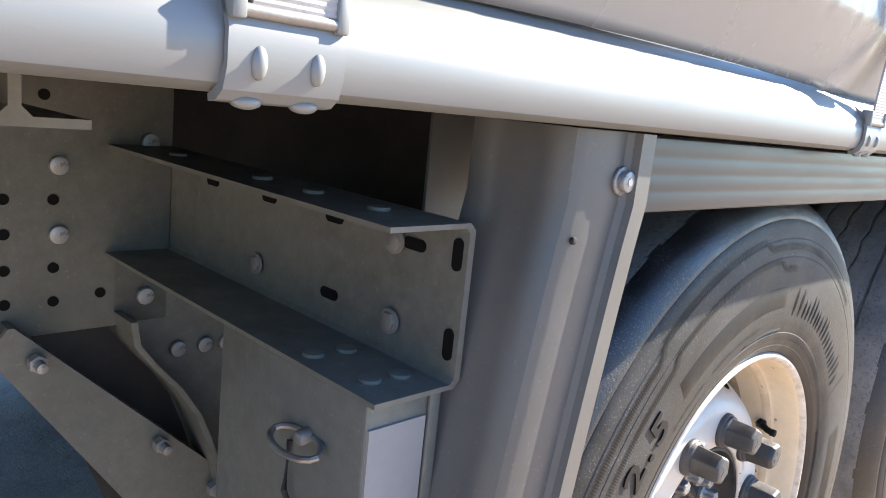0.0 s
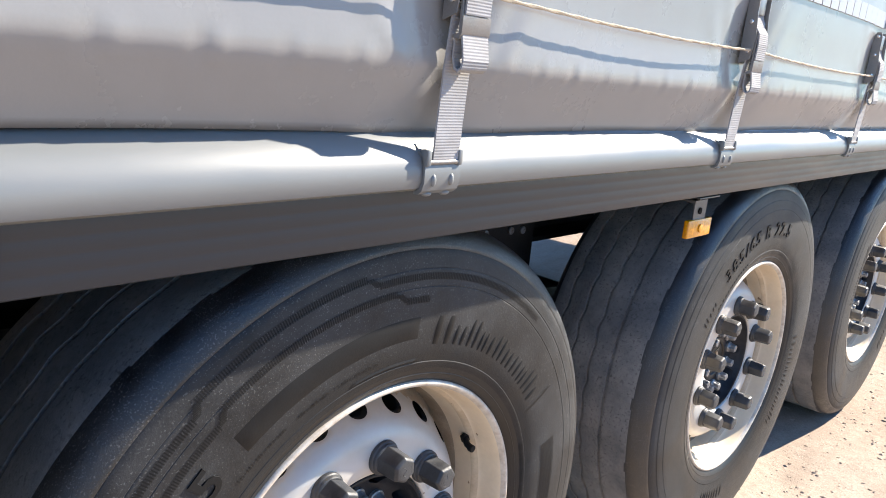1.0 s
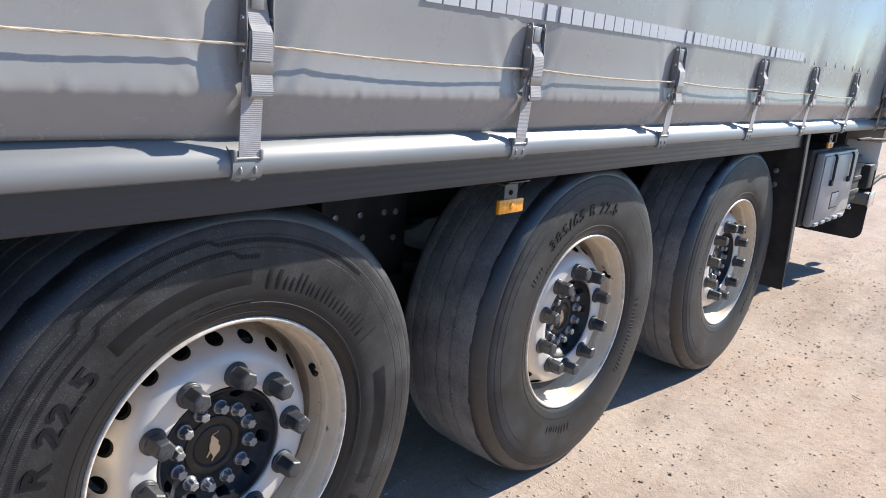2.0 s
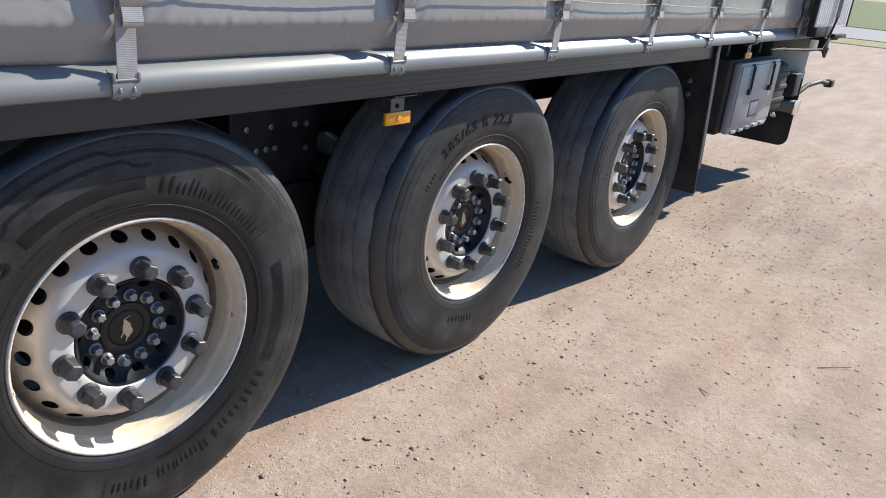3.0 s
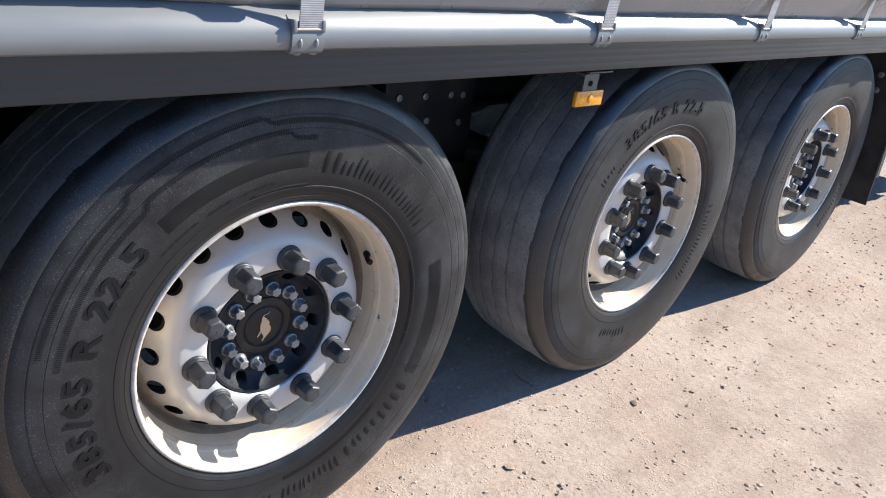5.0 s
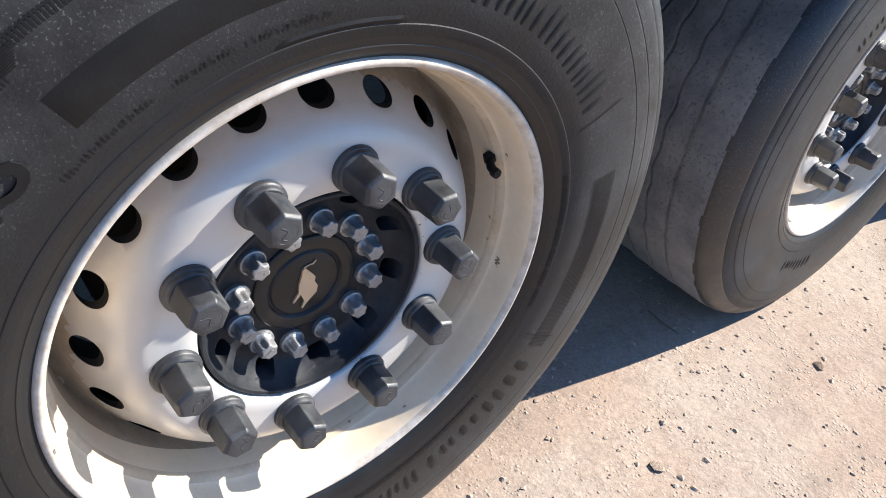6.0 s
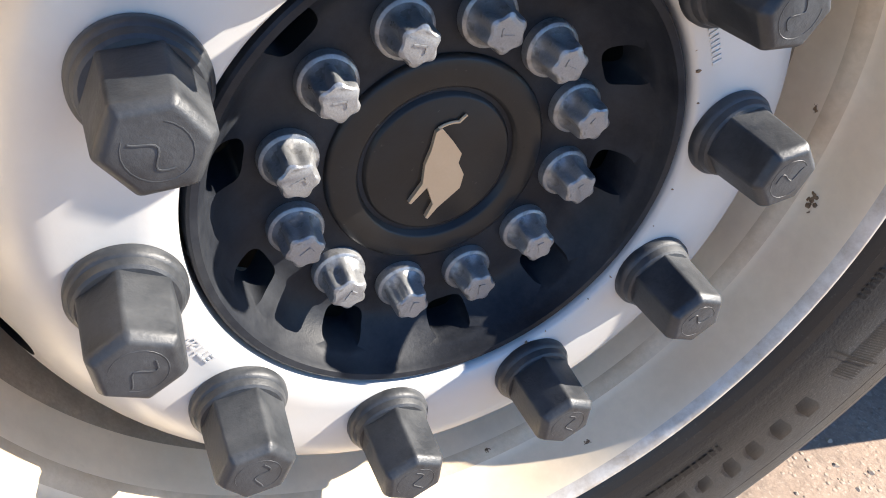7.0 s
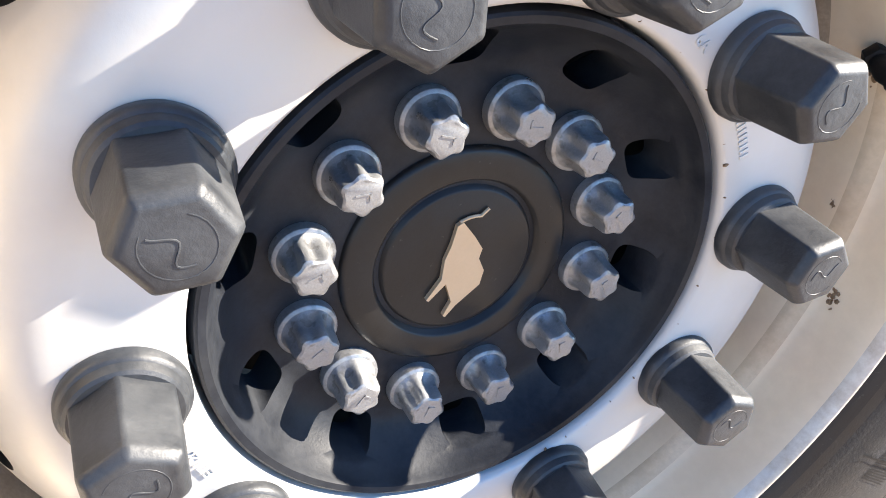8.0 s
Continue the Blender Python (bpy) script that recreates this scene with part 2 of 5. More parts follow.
def ground_material():
    """Packed gravel: broad tone patches, small stains, grain and pits."""
    m = bpy.data.materials.new("packed_gravel")
    m.use_nodes = True
    nt = m.node_tree
    bsdf = nt.nodes["Principled BSDF"]
    bsdf.inputs["Roughness"].default_value, bsdf.inputs["Specular IOR Level"].default_value = 0.92, 0.2
    pos = nt.nodes.new("ShaderNodeTexCoord").outputs["Object"]

    def noise_at(scale, detail=6.0, rough=0.6):
        n = nt.nodes.new("ShaderNodeTexNoise")
        n.inputs["Scale"].default_value, n.inputs["Detail"].default_value, n.inputs["Roughness"].default_value = scale, detail, rough
        nt.links.new(pos, n.inputs["Vector"])
        return n.outputs[0]

    def ranged(value, lo, hi, to_lo=0.0, to_hi=1.0):
        n = nt.nodes.new("ShaderNodeMapRange")
        nt.links.new(value, n.inputs[0])
        for k, v in enumerate((lo, hi, to_lo, to_hi)):
            n.inputs[k + 1].default_value = v
        return n.outputs[0]

    def mixed(fac, a, b):
        n = nt.nodes.new("ShaderNodeMix")
        n.data_type = "RGBA"
        nt.links.new(fac, n.inputs[0])
        for socket, value in ((n.inputs[6], a), (n.inputs[7], b)):
            if hasattr(value, "links"):
                nt.links.new(value, socket)
            else:
                socket.default_value = (*value, 1)
        return n.outputs[2]

    turn = nt.nodes.new("ShaderNodeMapping")
    turn.inputs["Rotation"].default_value = (0, 0, radians(-14.5))
    turn.inputs["Scale"].default_value = (0.22, 1.0, 1.0)
    nt.links.new(pos, turn.inputs[0])
    streaks = nt.nodes.new("ShaderNodeTexNoise")  # old wheel tracks
    streaks.inputs["Scale"].default_value, streaks.inputs["Detail"].default_value, streaks.inputs["Roughness"].default_value = 4.0, 7.0, 0.62
    nt.links.new(turn.outputs[0], streaks.inputs["Vector"])
    col = mixed(ranged(noise_at(0.8), 0.36, 0.64), (0.411, 0.299, 0.223), (0.342, 0.276, 0.220))
    col = mixed(ranged(streaks.outputs[0], 0.47, 0.64, 0, 0.95), col, (0.436, 0.357, 0.287))
    col = mixed(ranged(streaks.outputs[0], 0.47, 0.33, 0, 0.75), col, (0.276, 0.215, 0.171))
    col = mixed(ranged(noise_at(4.5, 8, 0.7), 0.5, 0.72, 0, 0.65), col, (0.446, 0.360, 0.287))
    col = mixed(ranged(noise_at(11, 7, 0.68), 0.53, 0.70, 0, 0.6), col, (0.247, 0.196, 0.157))
    col = mixed(ranged(noise_at(1.7, 11, 0.74), 0.525, 0.59, 0, 0.4), col, (0.466, 0.389, 0.322))  # pale flaking crust
    col = mixed(ranged(noise_at(60, 5, 0.7), 0.50, 0.68, 0, 0.55), col, (0.236, 0.185, 0.147))
    col = mixed(ranged(noise_at(150, 3, 0.6), 0.35, 0.68, 0.35, 0), col, (0.147, 0.113, 0.090))
    col = mixed(ranged(noise_at(210, 2, 0.6), 0.58, 0.68, 0, 0.55), col, (0.470, 0.397, 0.325))
    vor = nt.nodes.new("ShaderNodeTexVoronoi")
    vor.inputs["Scale"].default_value = 95
    nt.links.new(pos, vor.inputs["Vector"])
    chips = ranged(noise_at(9, 4, 0.6), 0.45, 0.62)
    spot = nt.nodes.new("ShaderNodeMath")
    spot.operation = "MULTIPLY"
    nt.links.new(ranged(vor.outputs["Distance"], 0.12, 0.34, 1, 0), spot.inputs[0])
    nt.links.new(chips, spot.inputs[1])
    col = mixed(ranged(spot.outputs[0], 0, 1, 0, 0.4), col, (0.396, 0.332, 0.275))
    nt.links.new(col, bsdf.inputs["Base Color"])
    height = nt.nodes.new("ShaderNodeMath")
    height.operation = "MULTIPLY_ADD"
    nt.links.new(spot.outputs[0], height.inputs[0])
    height.inputs[1].default_value = 0.35
    nt.links.new(noise_at(22, 10, 0.64), height.inputs[2])
    b = nt.nodes.new("ShaderNodeBump")
    b.inputs["Strength"].default_value, b.inputs["Distance"].default_value = 0.85, 0.0055
    nt.links.new(height.outputs[0], b.inputs["Height"])
    nt.links.new(b.outputs[0], bsdf.inputs["Normal"])
    return m


GROUND = ground_material()


DRY_GRASS = material("dry_grass", (0.19, 0.19, 0.055), 0.9, vary=0.35, scale=3, dirt=(0.40, 0.34, 0.25), dirt_amount=0.6, dirt_scale=1.5, bump=0.6, bump_scale=30)


# ---- mesh tools ----
class Shape:
    """Collects vertices and faces of one mesh."""

    def __init__(self):
        self.v, self.f = [], []

    def add(self, verts, faces):
        n = len(self.v)
        self.v += [tuple(p) for p in verts]
        self.f += [tuple(i + n for i in f) for f in faces]
        return self

    def box(self, x0, x1, y0, y1, z0, z1, bevel=0.0, m=None):
        bm = bmesh.new()
        bmesh.ops.create_cube(bm, size=1, matrix=Matrix.Translation(((x0 + x1) / 2, (y0 + y1) / 2, (z0 + z1) / 2)) @ Matrix.Diagonal((x1 - x0, y1 - y0, z1 - z0, 1)))
        if bevel:
            bmesh.ops.bevel(bm, geom=bm.edges[:], offset=bevel, segments=2, affect="EDGES", profile=0.5)
        return self.take(bm, m)

    def take(self, bm, m=None):
        if m is not None:
            bm.transform(m)
        bm.verts.index_update()
        self.add([v.co for v in bm.verts], [[v.index for v in f.verts] for f in bm.faces])
        bm.free()
        return self

    def cylinder(self, r, depth, m, segs=20, r2=None, bevel=0.0):
        bm = bmesh.new()
        bmesh.ops.create_cone(bm, cap_ends=True, segments=segs, radius1=r, radius2=r if r2 is None else r2, depth=depth)
        if bevel:
            rim_edges = [e for e in bm.edges if abs(e.verts[0].co.z - e.verts[1].co.z) < 1e-6]
            bmesh.ops.bevel(bm, geom=rim_edges, offset=bevel, segments=2, affect="EDGES", profile=0.5)
        return self.take(bm, m)

    def lathe(self, profile, segs=80, closed=False):
        """Turns (y, r) points about the y axis."""
        n, k = len(profile), len(self.v)
        for i in range(segs):
            a = 2 * math.pi * i / segs
            self.v += [(r * math.cos(a), y, r * math.sin(a)) for y, r in profile]
        for i in range(segs):
            j = (i + 1) % segs
            for q in range(n if closed else n - 1):
                w = (q + 1) % n
                self.f.append((k + i * n + q, k + j * n + q, k + j * n + w, k + i * n + w))
        return self

    def extrude(self, profile, along, closed=True, caps=True):
        """Runs a section of points (two numbers each) along stations: functions of a station give the 3D point."""
        k, n = len(self.v), len(profile)
        for place in along:
            self.v += [tuple(place(a, b)) for a, b in profile]
        for s in range(len(along) - 1):
            for q in range(n if closed else n - 1):
                w = (q + 1) % n
                self.f.append((k + s * n + q, k + s * n + w, k + (s + 1) * n + w, k + (s + 1) * n + q))
        if closed and caps:
            self.f.append(tuple(range(k + n - 1, k - 1, -1)))
            self.f.append(tuple(k + (len(along) - 1) * n + q for q in range(n)))
        return self

    def tube(self, points, r, segs=10, caps=True):
        """A round tube through points."""
        pts = [Vector(p) for p in points]
        k = len(self.v)
        up = Vector((0.13, 0.31, 1)).normalized()
        for i, p in enumerate(pts):
            d = (pts[min(i + 1, len(pts) - 1)] - pts[max(i - 1, 0)]).normalized()
            a = d.cross(up).normalized()
            b = a.cross(d)
            self.v += [tuple(p + r * (math.cos(t) * a + math.sin(t) * b)) for t in (2 * math.pi * q / segs for q in range(segs))]
        for i in range(len(pts) - 1):
            for q in range(segs):
                w = (q + 1) % segs
                self.f.append((k + i * segs + q, k + i * segs + w, k + (i + 1) * segs + w, k + (i + 1) * segs + q))
        if caps:
            self.f.append(tuple(range(k + segs - 1, k - 1, -1)))
            self.f.append(tuple(k + (len(pts) - 1) * segs + q for q in range(segs)))
        return self

    def mesh(self, name, mat, angle=38, merge=0.0):
        me = bpy.data.meshes.new(name)
        me.from_pydata(self.v, [], self.f)
        bm = bmesh.new()
        bm.from_mesh(me)
        if merge:
            bmesh.ops.remove_doubles(bm, verts=bm.verts[:], dist=merge)
        bmesh.ops.recalc_face_normals(bm, faces=bm.faces[:])
        bm.to_mesh(me)
        bm.free()
        me.materials.append(mat)
        me.polygons.foreach_set("use_smooth", [True] * len(me.polygons))
        me.set_sharp_from_angle(angle=radians(angle))
        return me


def part(name, shape, mat, parent, label="", m=None, **kw):
    """One mesh object under a thing or a part. shape: a Shape, or a mesh that is shared."""
    ob = new(name, shape if isinstance(shape, bpy.types.Mesh) else shape.mesh(name, mat, **kw))
    ob.parent = parent
    if m is not None:
        ob.matrix_basis = m
    if label:
        ob["label"] = label
    return ob


def along_x(xs):
    return [lambda a, b, x=x: (x, a, b) for x in xs]


ALONG_Y = Matrix.Rotation(radians(90), 4, "X")  # turns a cone's axis from z to -y


def at_y(x, y, z):
    return Matrix.Translation((x, y, z)) @ ALONG_Y


# ---- ground ----
def spaced(lo, near_lo, near_hi, hi, fine, grow=1.35):
    out = list(np.arange(near_lo, near_hi, fine))
    step, x = fine, near_lo
    while x > lo:
        step *= grow
        x -= step
        out.insert(0, x)
    step, x = fine, out[-1]
    while x < hi:
        step *= grow
        x += step
        out.append(x)
    return out


def relief(x, y):
    near = 1.0 if (-3 < x < 12 and -6 < y < 4) else 0.0
    h = 0.012 * noise.noise(Vector((x * 0.6, y * 0.6, 0))) + 0.005 * noise.noise(Vector((x * 3, y * 3, 4)))
    rut = 0.006 * math.sin(y * 5.5 + 0.4 * math.sin(x * 0.7)) * (1 if y < -0.3 else 0)
    up, down = min(1, max(0, (x - 3.3) / 1.5)), min(1, max(0, (x - 8.0) / 3.9))
    rise = 0.08 * up * up * (3 - 2 * up) * (1 - down * down * (3 - 2 * down))  # the yard rises a little behind the trailer
    return near * (h + rut + rise + 0.003 * noise.noise(Vector((x * 11, y * 11, 9)))) - 0.004


xs, ys = spaced(-900, -2.5, 8.0, 900, 0.05), spaced(-900, -4.0, 2.5, 900, 0.05)
g = Shape()
g.add([(x, y, relief(x, y)) for x in xs for y in ys],
      [(i * len(ys) + j, (i + 1) * len(ys) + j, (i + 1) * len(ys) + j + 1, i * len(ys) + j + 1) for i in range(len(xs) - 1) for j in range(len(ys) - 1)])
ground = tagged(new("ground", g.mesh("ground", GROUND)), "pale tan compacted gravel yard with loose stones", "ground", kind="structure")


def pebble(seed, rough=0.35):
    bm = bmesh.new()
    bmesh.ops.create_icosphere(bm, subdivisions=1, radius=1)
    rng = random.Random(seed)
    for v in bm.verts:
        v.co *= 1 + rng.uniform(-rough, rough)
        v.co.z *= 0.34
    return bm


stone_meshes = [Shape().take(pebble(seed)).mesh("stone", CLOD if seed > 4 else STONE, angle=20) for seed in range(7)]
rng = random.Random(5)


def lay_stone(x, y, s, k):
    ob = new("stone", stone_meshes[k])
    ob.matrix_basis = Matrix.Translation((x, y, relief(x, y) + s * 0.22)) @ pose(0, 0, 0, 0, 0, rng.uniform(0, 360)) @ Matrix.Diagonal((s, s * rng.uniform(0.6, 1), s * rng.uniform(0.7, 1), 1))
    tagged(ob, "small dark clod of earth lying on the gravel" if k > 4 else "small tan stone lying loose on the gravel", "stone", "loose stones")


for x, y, s, k in ((1.194, -0.176, 0.013, 5), (0.628, -0.153, 0.015, 2), (0.293, -0.07, 0.014, 1), (0.50, 0.19, 0.017, 0), (0.53, 0.22, 0.013, 3), (0.60, 0.30, 0.015, 2), (0.95, 0.17, 0.016, 4)):
    lay_stone(x, y, s, k)
for i in range(140):
    x = rng.uniform(-0.2, 5.0)
    y = rng.uniform(-1.3, 0.0) if i % 2 else rng.triangular(-0.5, 0.45, 0.1)
    s = rng.uniform(0.004, 0.008) if i % 7 else rng.uniform(0.008, 0.013)
    lay_stone(x, y, s, 5 + i % 2 if i % 5 == 0 else i % 5)
for pts in (((1.755, -0.78), (1.74, -0.805), (1.729, -0.822)), ((0.974, 0.148), (0.966, 0.10), (0.968, 0.055)), ((2.293, -1.065), (2.34, -1.11), (2.40, -1.166)), ((2.883, -0.567), (2.86, -0.585), (2.844, -0.61))):
    stick = Shape().tube([(x, y, relief(x, y) + 0.003 + 0.002 * k) for k, (x, y) in enumerate(pts)], 0.0016, 6)
    tagged(new("twig", stick.mesh("twig", TWIG)), "thin dry brown twig lying on the gravel", "twig", "loose twigs")
grit = Shape()
balls = [[(tuple(v.co)) for v in b.verts] for b in [pebble(40 + k, 0.5) for k in range(8)]]
b0 = pebble(40)
b0.verts.index_update()
tri = [[v.index for v in f.verts] for f in b0.faces]
laid = 0
while laid < 17000:
    x = -0.6 + 7.0 * rng.random() ** 1.3
    y = rng.triangular(-2.6, 0.9, -0.2)
    dense = noise.noise(Vector((x * 2.6, y * 4.0, 7))) + 0.6 * noise.noise(Vector((x * 9, y * 9, 3)))
    if rng.random() > 0.22 + 1.0 * max(0.0, dense):
        continue
    s = 0.0014 + 0.0070 * rng.random() ** 5.5
    a = rng.uniform(0, 6.3)
    ca, sa, z = math.cos(a) * s, math.sin(a) * s, relief(x, y) + s * 0.15
    grit.add([(x + p[0] * ca - p[1] * sa, y + p[0] * sa + p[1] * ca, z + p[2] * s) for p in balls[laid % 8]], tri)
    laid += 1
tagged(new("gravel", grit.mesh("gravel", GRIT, angle=20)), "fine loose tan gravel and grit on the ground", "gravel", kind="stuff")

# road and grass beyond the yard
edge = pose(27.0, 4.2, 0, 0, 0, 14)


def strip_of_land(name, x0, x1, z, mat, label, category, kind, bumps=0.0):
    s = Shape()
    nx = 10
    s.add([edge @ Vector((x0 + (x1 - x0) * (i / nx) ** 1.5, -120 + 6 * j, z + bumps * noise.noise(Vector((i * 2.1, j * 1.3, 2))))) for i in range(nx + 1) for j in range(41)],
          [(i * 41 + j, (i + 1) * 41 + j, (i + 1) * 41 + j + 1, i * 41 + j + 1) for i in range(nx) for j in range(40)])
    tagged(new(name, s.mesh(name, mat)), label, category, kind=kind)


strip_of_land("verge", -3.0, 0.0, 0.012, DRY_GRASS, "thin dry grass along the road edge", "grass", "stuff", 0.015)
strip_of_land("road", 0.0, 9.0, 0.03, CONCRETE, "pale grey road beyond the gravel yard", "road", "structure")
strip_of_land("grass_verge", 9.0, 150.0, 0.05, GRASS, "green grass field with yellow flowers beyond the road", "grass", "stuff", 0.03)

# ---- the trailer ----
trailer = new("semi_trailer")
tagged(trailer, "grey curtain-sided three-axle semi-trailer parked on gravel", "semi-trailer")
FRONT, TAIL = -8.0, 5.30
STRAPS = (-2.42, -1.63, -0.845, -0.044, 0.727, 1.513, 2.279, 2.967, 3.70, 4.45)


def curtain_y(x, z):
    """The curtain bellies out above its hem, is drawn in at each strap and has a welded hem band."""
    table = ((1.172, -0.066), (1.19, -0.0735), (1.215, -0.084), (1.24, -0.0943), (1.252, -0.0995), (1.262, -0.1000), (1.28, -0.0990), (1.31, -0.0970), (1.34, -0.0968), (1.38, -0.0985), (1.45, -0.1030), (1.7, -0.114), (2.4, -0.11), (3.9, -0.06))
    y = table[-1][1]
    for (z0, y0), (z1, y1) in zip(table, table[1:]):
        if z <= z1:
            y = y0 + (y1 - y0) * max(0, (z - z0) / (z1 - z0))
            break
    d = min(abs(x - s) for s in STRAPS)
    low = max(0, 1 - abs(z - 1.3) / 0.35)
    y += 0.012 * low * math.exp(-(d / 0.075) ** 2)
    for away, tall in ((0.030, 0.42), (0.052, 0.75)):  # folds that fan out upwards from each strap's hook
        y -= 0.0032 * low * math.exp(-((d - away - tall * max(0.0, z - 1.22)) / 0.016) ** 2) * min(1, max(0, (z - 1.19) * 25)) * math.exp(-(d / 0.16) ** 2)
    y += 0.008 * noise.noise(Vector((x * 1.3, z * 0.8, 0))) * min(1, max(0, (z - 1.18) * 8)) + 0.0025 * noise.noise(Vector((x * 3.2, z * 3.4, 3))) * low
    if 1.236 < z < 1.266:  # short welds of the hem, each a shallow upright dent
        k = x / 0.079 + 0.35 * noise.noise(Vector((x * 2, 0, 0)))
        f = k - math.floor(k) - 0.5
        strength = 0.55 + 0.9 * noise.noise(Vector((math.floor(k) * 1.7, 1, 1)))
        y += 0.0012 * max(0, strength) * (math.exp(-(f / 0.09) ** 2) - 0.8 * math.exp(-((f - 0.2) / 0.09) ** 2)) * (1 - ((z - 1.251) / 0.016) ** 4)
    return y


xs = list(np.arange(FRONT, -1.6, 0.4)) + list(np.arange(-1.6, 5.2, 0.008)) + [5.2, TAIL - 0.12]
zs = [1.172, 1.182, 1.192, 1.203, 1.215, 1.224, 1.229, 1.234, 1.2375, 1.241, 1.246, 1.251, 1.256, 1.2605, 1.264, 1.272, 1.28, 1.3, 1.32, 1.34, 1.365, 1.4, 1.43, 1.46, 1.5, 1.55, 1.62, 1.7, 1.85, 2.0, 2.3, 2.7, 3.2, 3.9]


def hem_rise(x, z):
    """Between two straps the lower edge rides up a little on the rail."""
    prev, nxt = max((s for s in STRAPS if s <= x), default=-8.5), min((s for s in STRAPS if s > x), default=5.3)
    tall = 0.009 if prev < -0.1 else 0.005
    return tall * math.sin(math.pi * (x - prev) / (nxt - prev)) ** 0.7 * max(0.0, 1 - (z - 1.172) / 0.07)


c = Shape()
c.add([(x, curtain_y(x, z) + 0.7 * hem_rise(x, z), z + hem_rise(x, z)) for x in xs for z in zs],
      [(i * len(zs) + j, (i + 1) * len(zs) + j, (i + 1) * len(zs) + j + 1, i * len(zs) + j + 1) for i in range(len(xs) - 1) for j in range(len(zs) - 1)])
curtain = part("curtain", c, CURTAIN, trailer, "grey PVC tarpaulin side curtain, slightly wrinkled", angle=60)
curtain.modifiers.new("thickness", "SOLIDIFY").thickness = 0.002
panel = Shape().box(0, 0.047, -0.0008, 0.004, 1.438, 1.475, 0.0).mesh("reflective_panel", CURTAIN_LIGHT)
for i in range(46):
    x = 0.35 + 0.052 * i
    part("reflective_panel", panel, CURTAIN_LIGHT, curtain, m=pose(x, curtain_y(x + 0.023, 1.456) - 0.0015, 0.0, 0, 0, 0))
for i in range(12):
    x = 2.78 + 0.16 * i
    part("stain", Shape().extrude([(0.008 * math.cos(a) * (1 + 0.3 * math.sin(3 * a)), 0.012 * math.sin(a)) for a in (math.pi / 6 * k for k in range(12))], [lambda a, b, d=d, x=x: (x + a, curtain_y(x, 1.44) - d, 1.445 + b) for d in (0.0025, -0.002)]), CURTAIN_LIGHT, curtain, "pale scuff on the tarpaulin")

# bottom rail: sloped top, rounded nose
rail_section = [(-0.045, 1.183), (-0.060, 1.176), (-0.078, 1.163), (-0.0875, 1.150), (-0.0915, 1.138), (-0.0915, 1.126), (-0.088, 1.117), (-0.080, 1.1132), (-0.066, 1.1125), (-0.02, 1.1125), (-0.02, 1.183)]
part("side_rail", Shape().extrude(rail_section, along_x(list(np.arange(FRONT, TAIL, 0.5)) + [TAIL])), RAIL, trailer, "anodised aluminium bottom rail of the curtain")

# fluted panel over the wheels
flutes = [(-0.025, 1.110), (-0.052, 1.110)]
for i in range(33):
    f = i / 32
    flutes.append((-0.0545 - 0.0005 * abs(math.sin(4 * math.pi * f)), 1.108 - 0.0605 * f))
flutes += [(-0.0545, 1.0465), (-0.053, 1.0450), (-0.025, 1.0450)]
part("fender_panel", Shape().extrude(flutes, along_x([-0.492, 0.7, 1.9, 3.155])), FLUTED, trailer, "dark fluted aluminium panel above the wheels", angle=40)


def lean(z, z0, x0, z1, x1):
    return x0 if z >= z0 else x0 + (x1 - x0) * ((z0 - z) / (z0 - z1)) ** 0.9


# front pillar: a folded sheet with a rear flange, leaning away from the wheel
pillar_section = [(-0.002, -0.048), (-0.002, -0.060), (-0.022, -0.0605), (-0.0235, -0.054), (-0.028, -0.050), (-0.078, -0.050), (-0.088, -0.046), (-0.094, -0.036), (-0.096, -0.022), (-0.097, 0.0), (-0.101, 0.008), (-0.105, 0.024), (-0.105, 0.027), (-0.098, 0.028), (-0.097, 0.01), (-0.093, 0.002), (-0.092, -0.020), (-0.090, -0.033), (-0.085, -0.041), (-0.078, -0.044), (-0.024, -0.044), (-0.018, -0.052), (-0.006, -0.053)]
pillar_section = [(a, b - 0.013 if b < 0.0 else b) for a, b in pillar_section]
stations = [lambda a, b, z=z: (lean(z, 1.055, -0.493, 0.40, -0.603) + a, b, z) for z in (1.111, 1.08, 1.055, 1.02, 0.97, 0.9, 0.8, 0.7, 0.55, 0.40)]
pillar = part("front_pillar", Shape().extrude(pillar_section, stations), PILLAR, trailer, "dusty grey folded steel pillar before the wheels", angle=30)
part("inner_sheet", Shape().box(-0.556, -0.50, 0.118, 0.122, 0.80, 1.112, 0.001), PILLAR, pillar, "thin grey sheet behind the pillar")
bolt_shape = Shape().cylinder(0.0115, 0.003, at_y(0, 0, 0), 24, bevel=0.001).cylinder(0.0085, 0.007, at_y(0, -0.004, 0), 24, bevel=0.002)
bolt_shape.cylinder(0.0035, 0.001, at_y(0, -0.0076, 0), 6)
part("bolt", bolt_shape, ZINC, pillar, "galvanised button-head bolt with washer", m=pose(-0.522, -0.0645, 1.0735))
part("rivet", Shape().cylinder(0.003, 0.004, at_y(0, 0, 0), 10, bevel=0.001), CHASSIS_DARK, pillar, m=pose(-0.575, -0.064, 1.029))

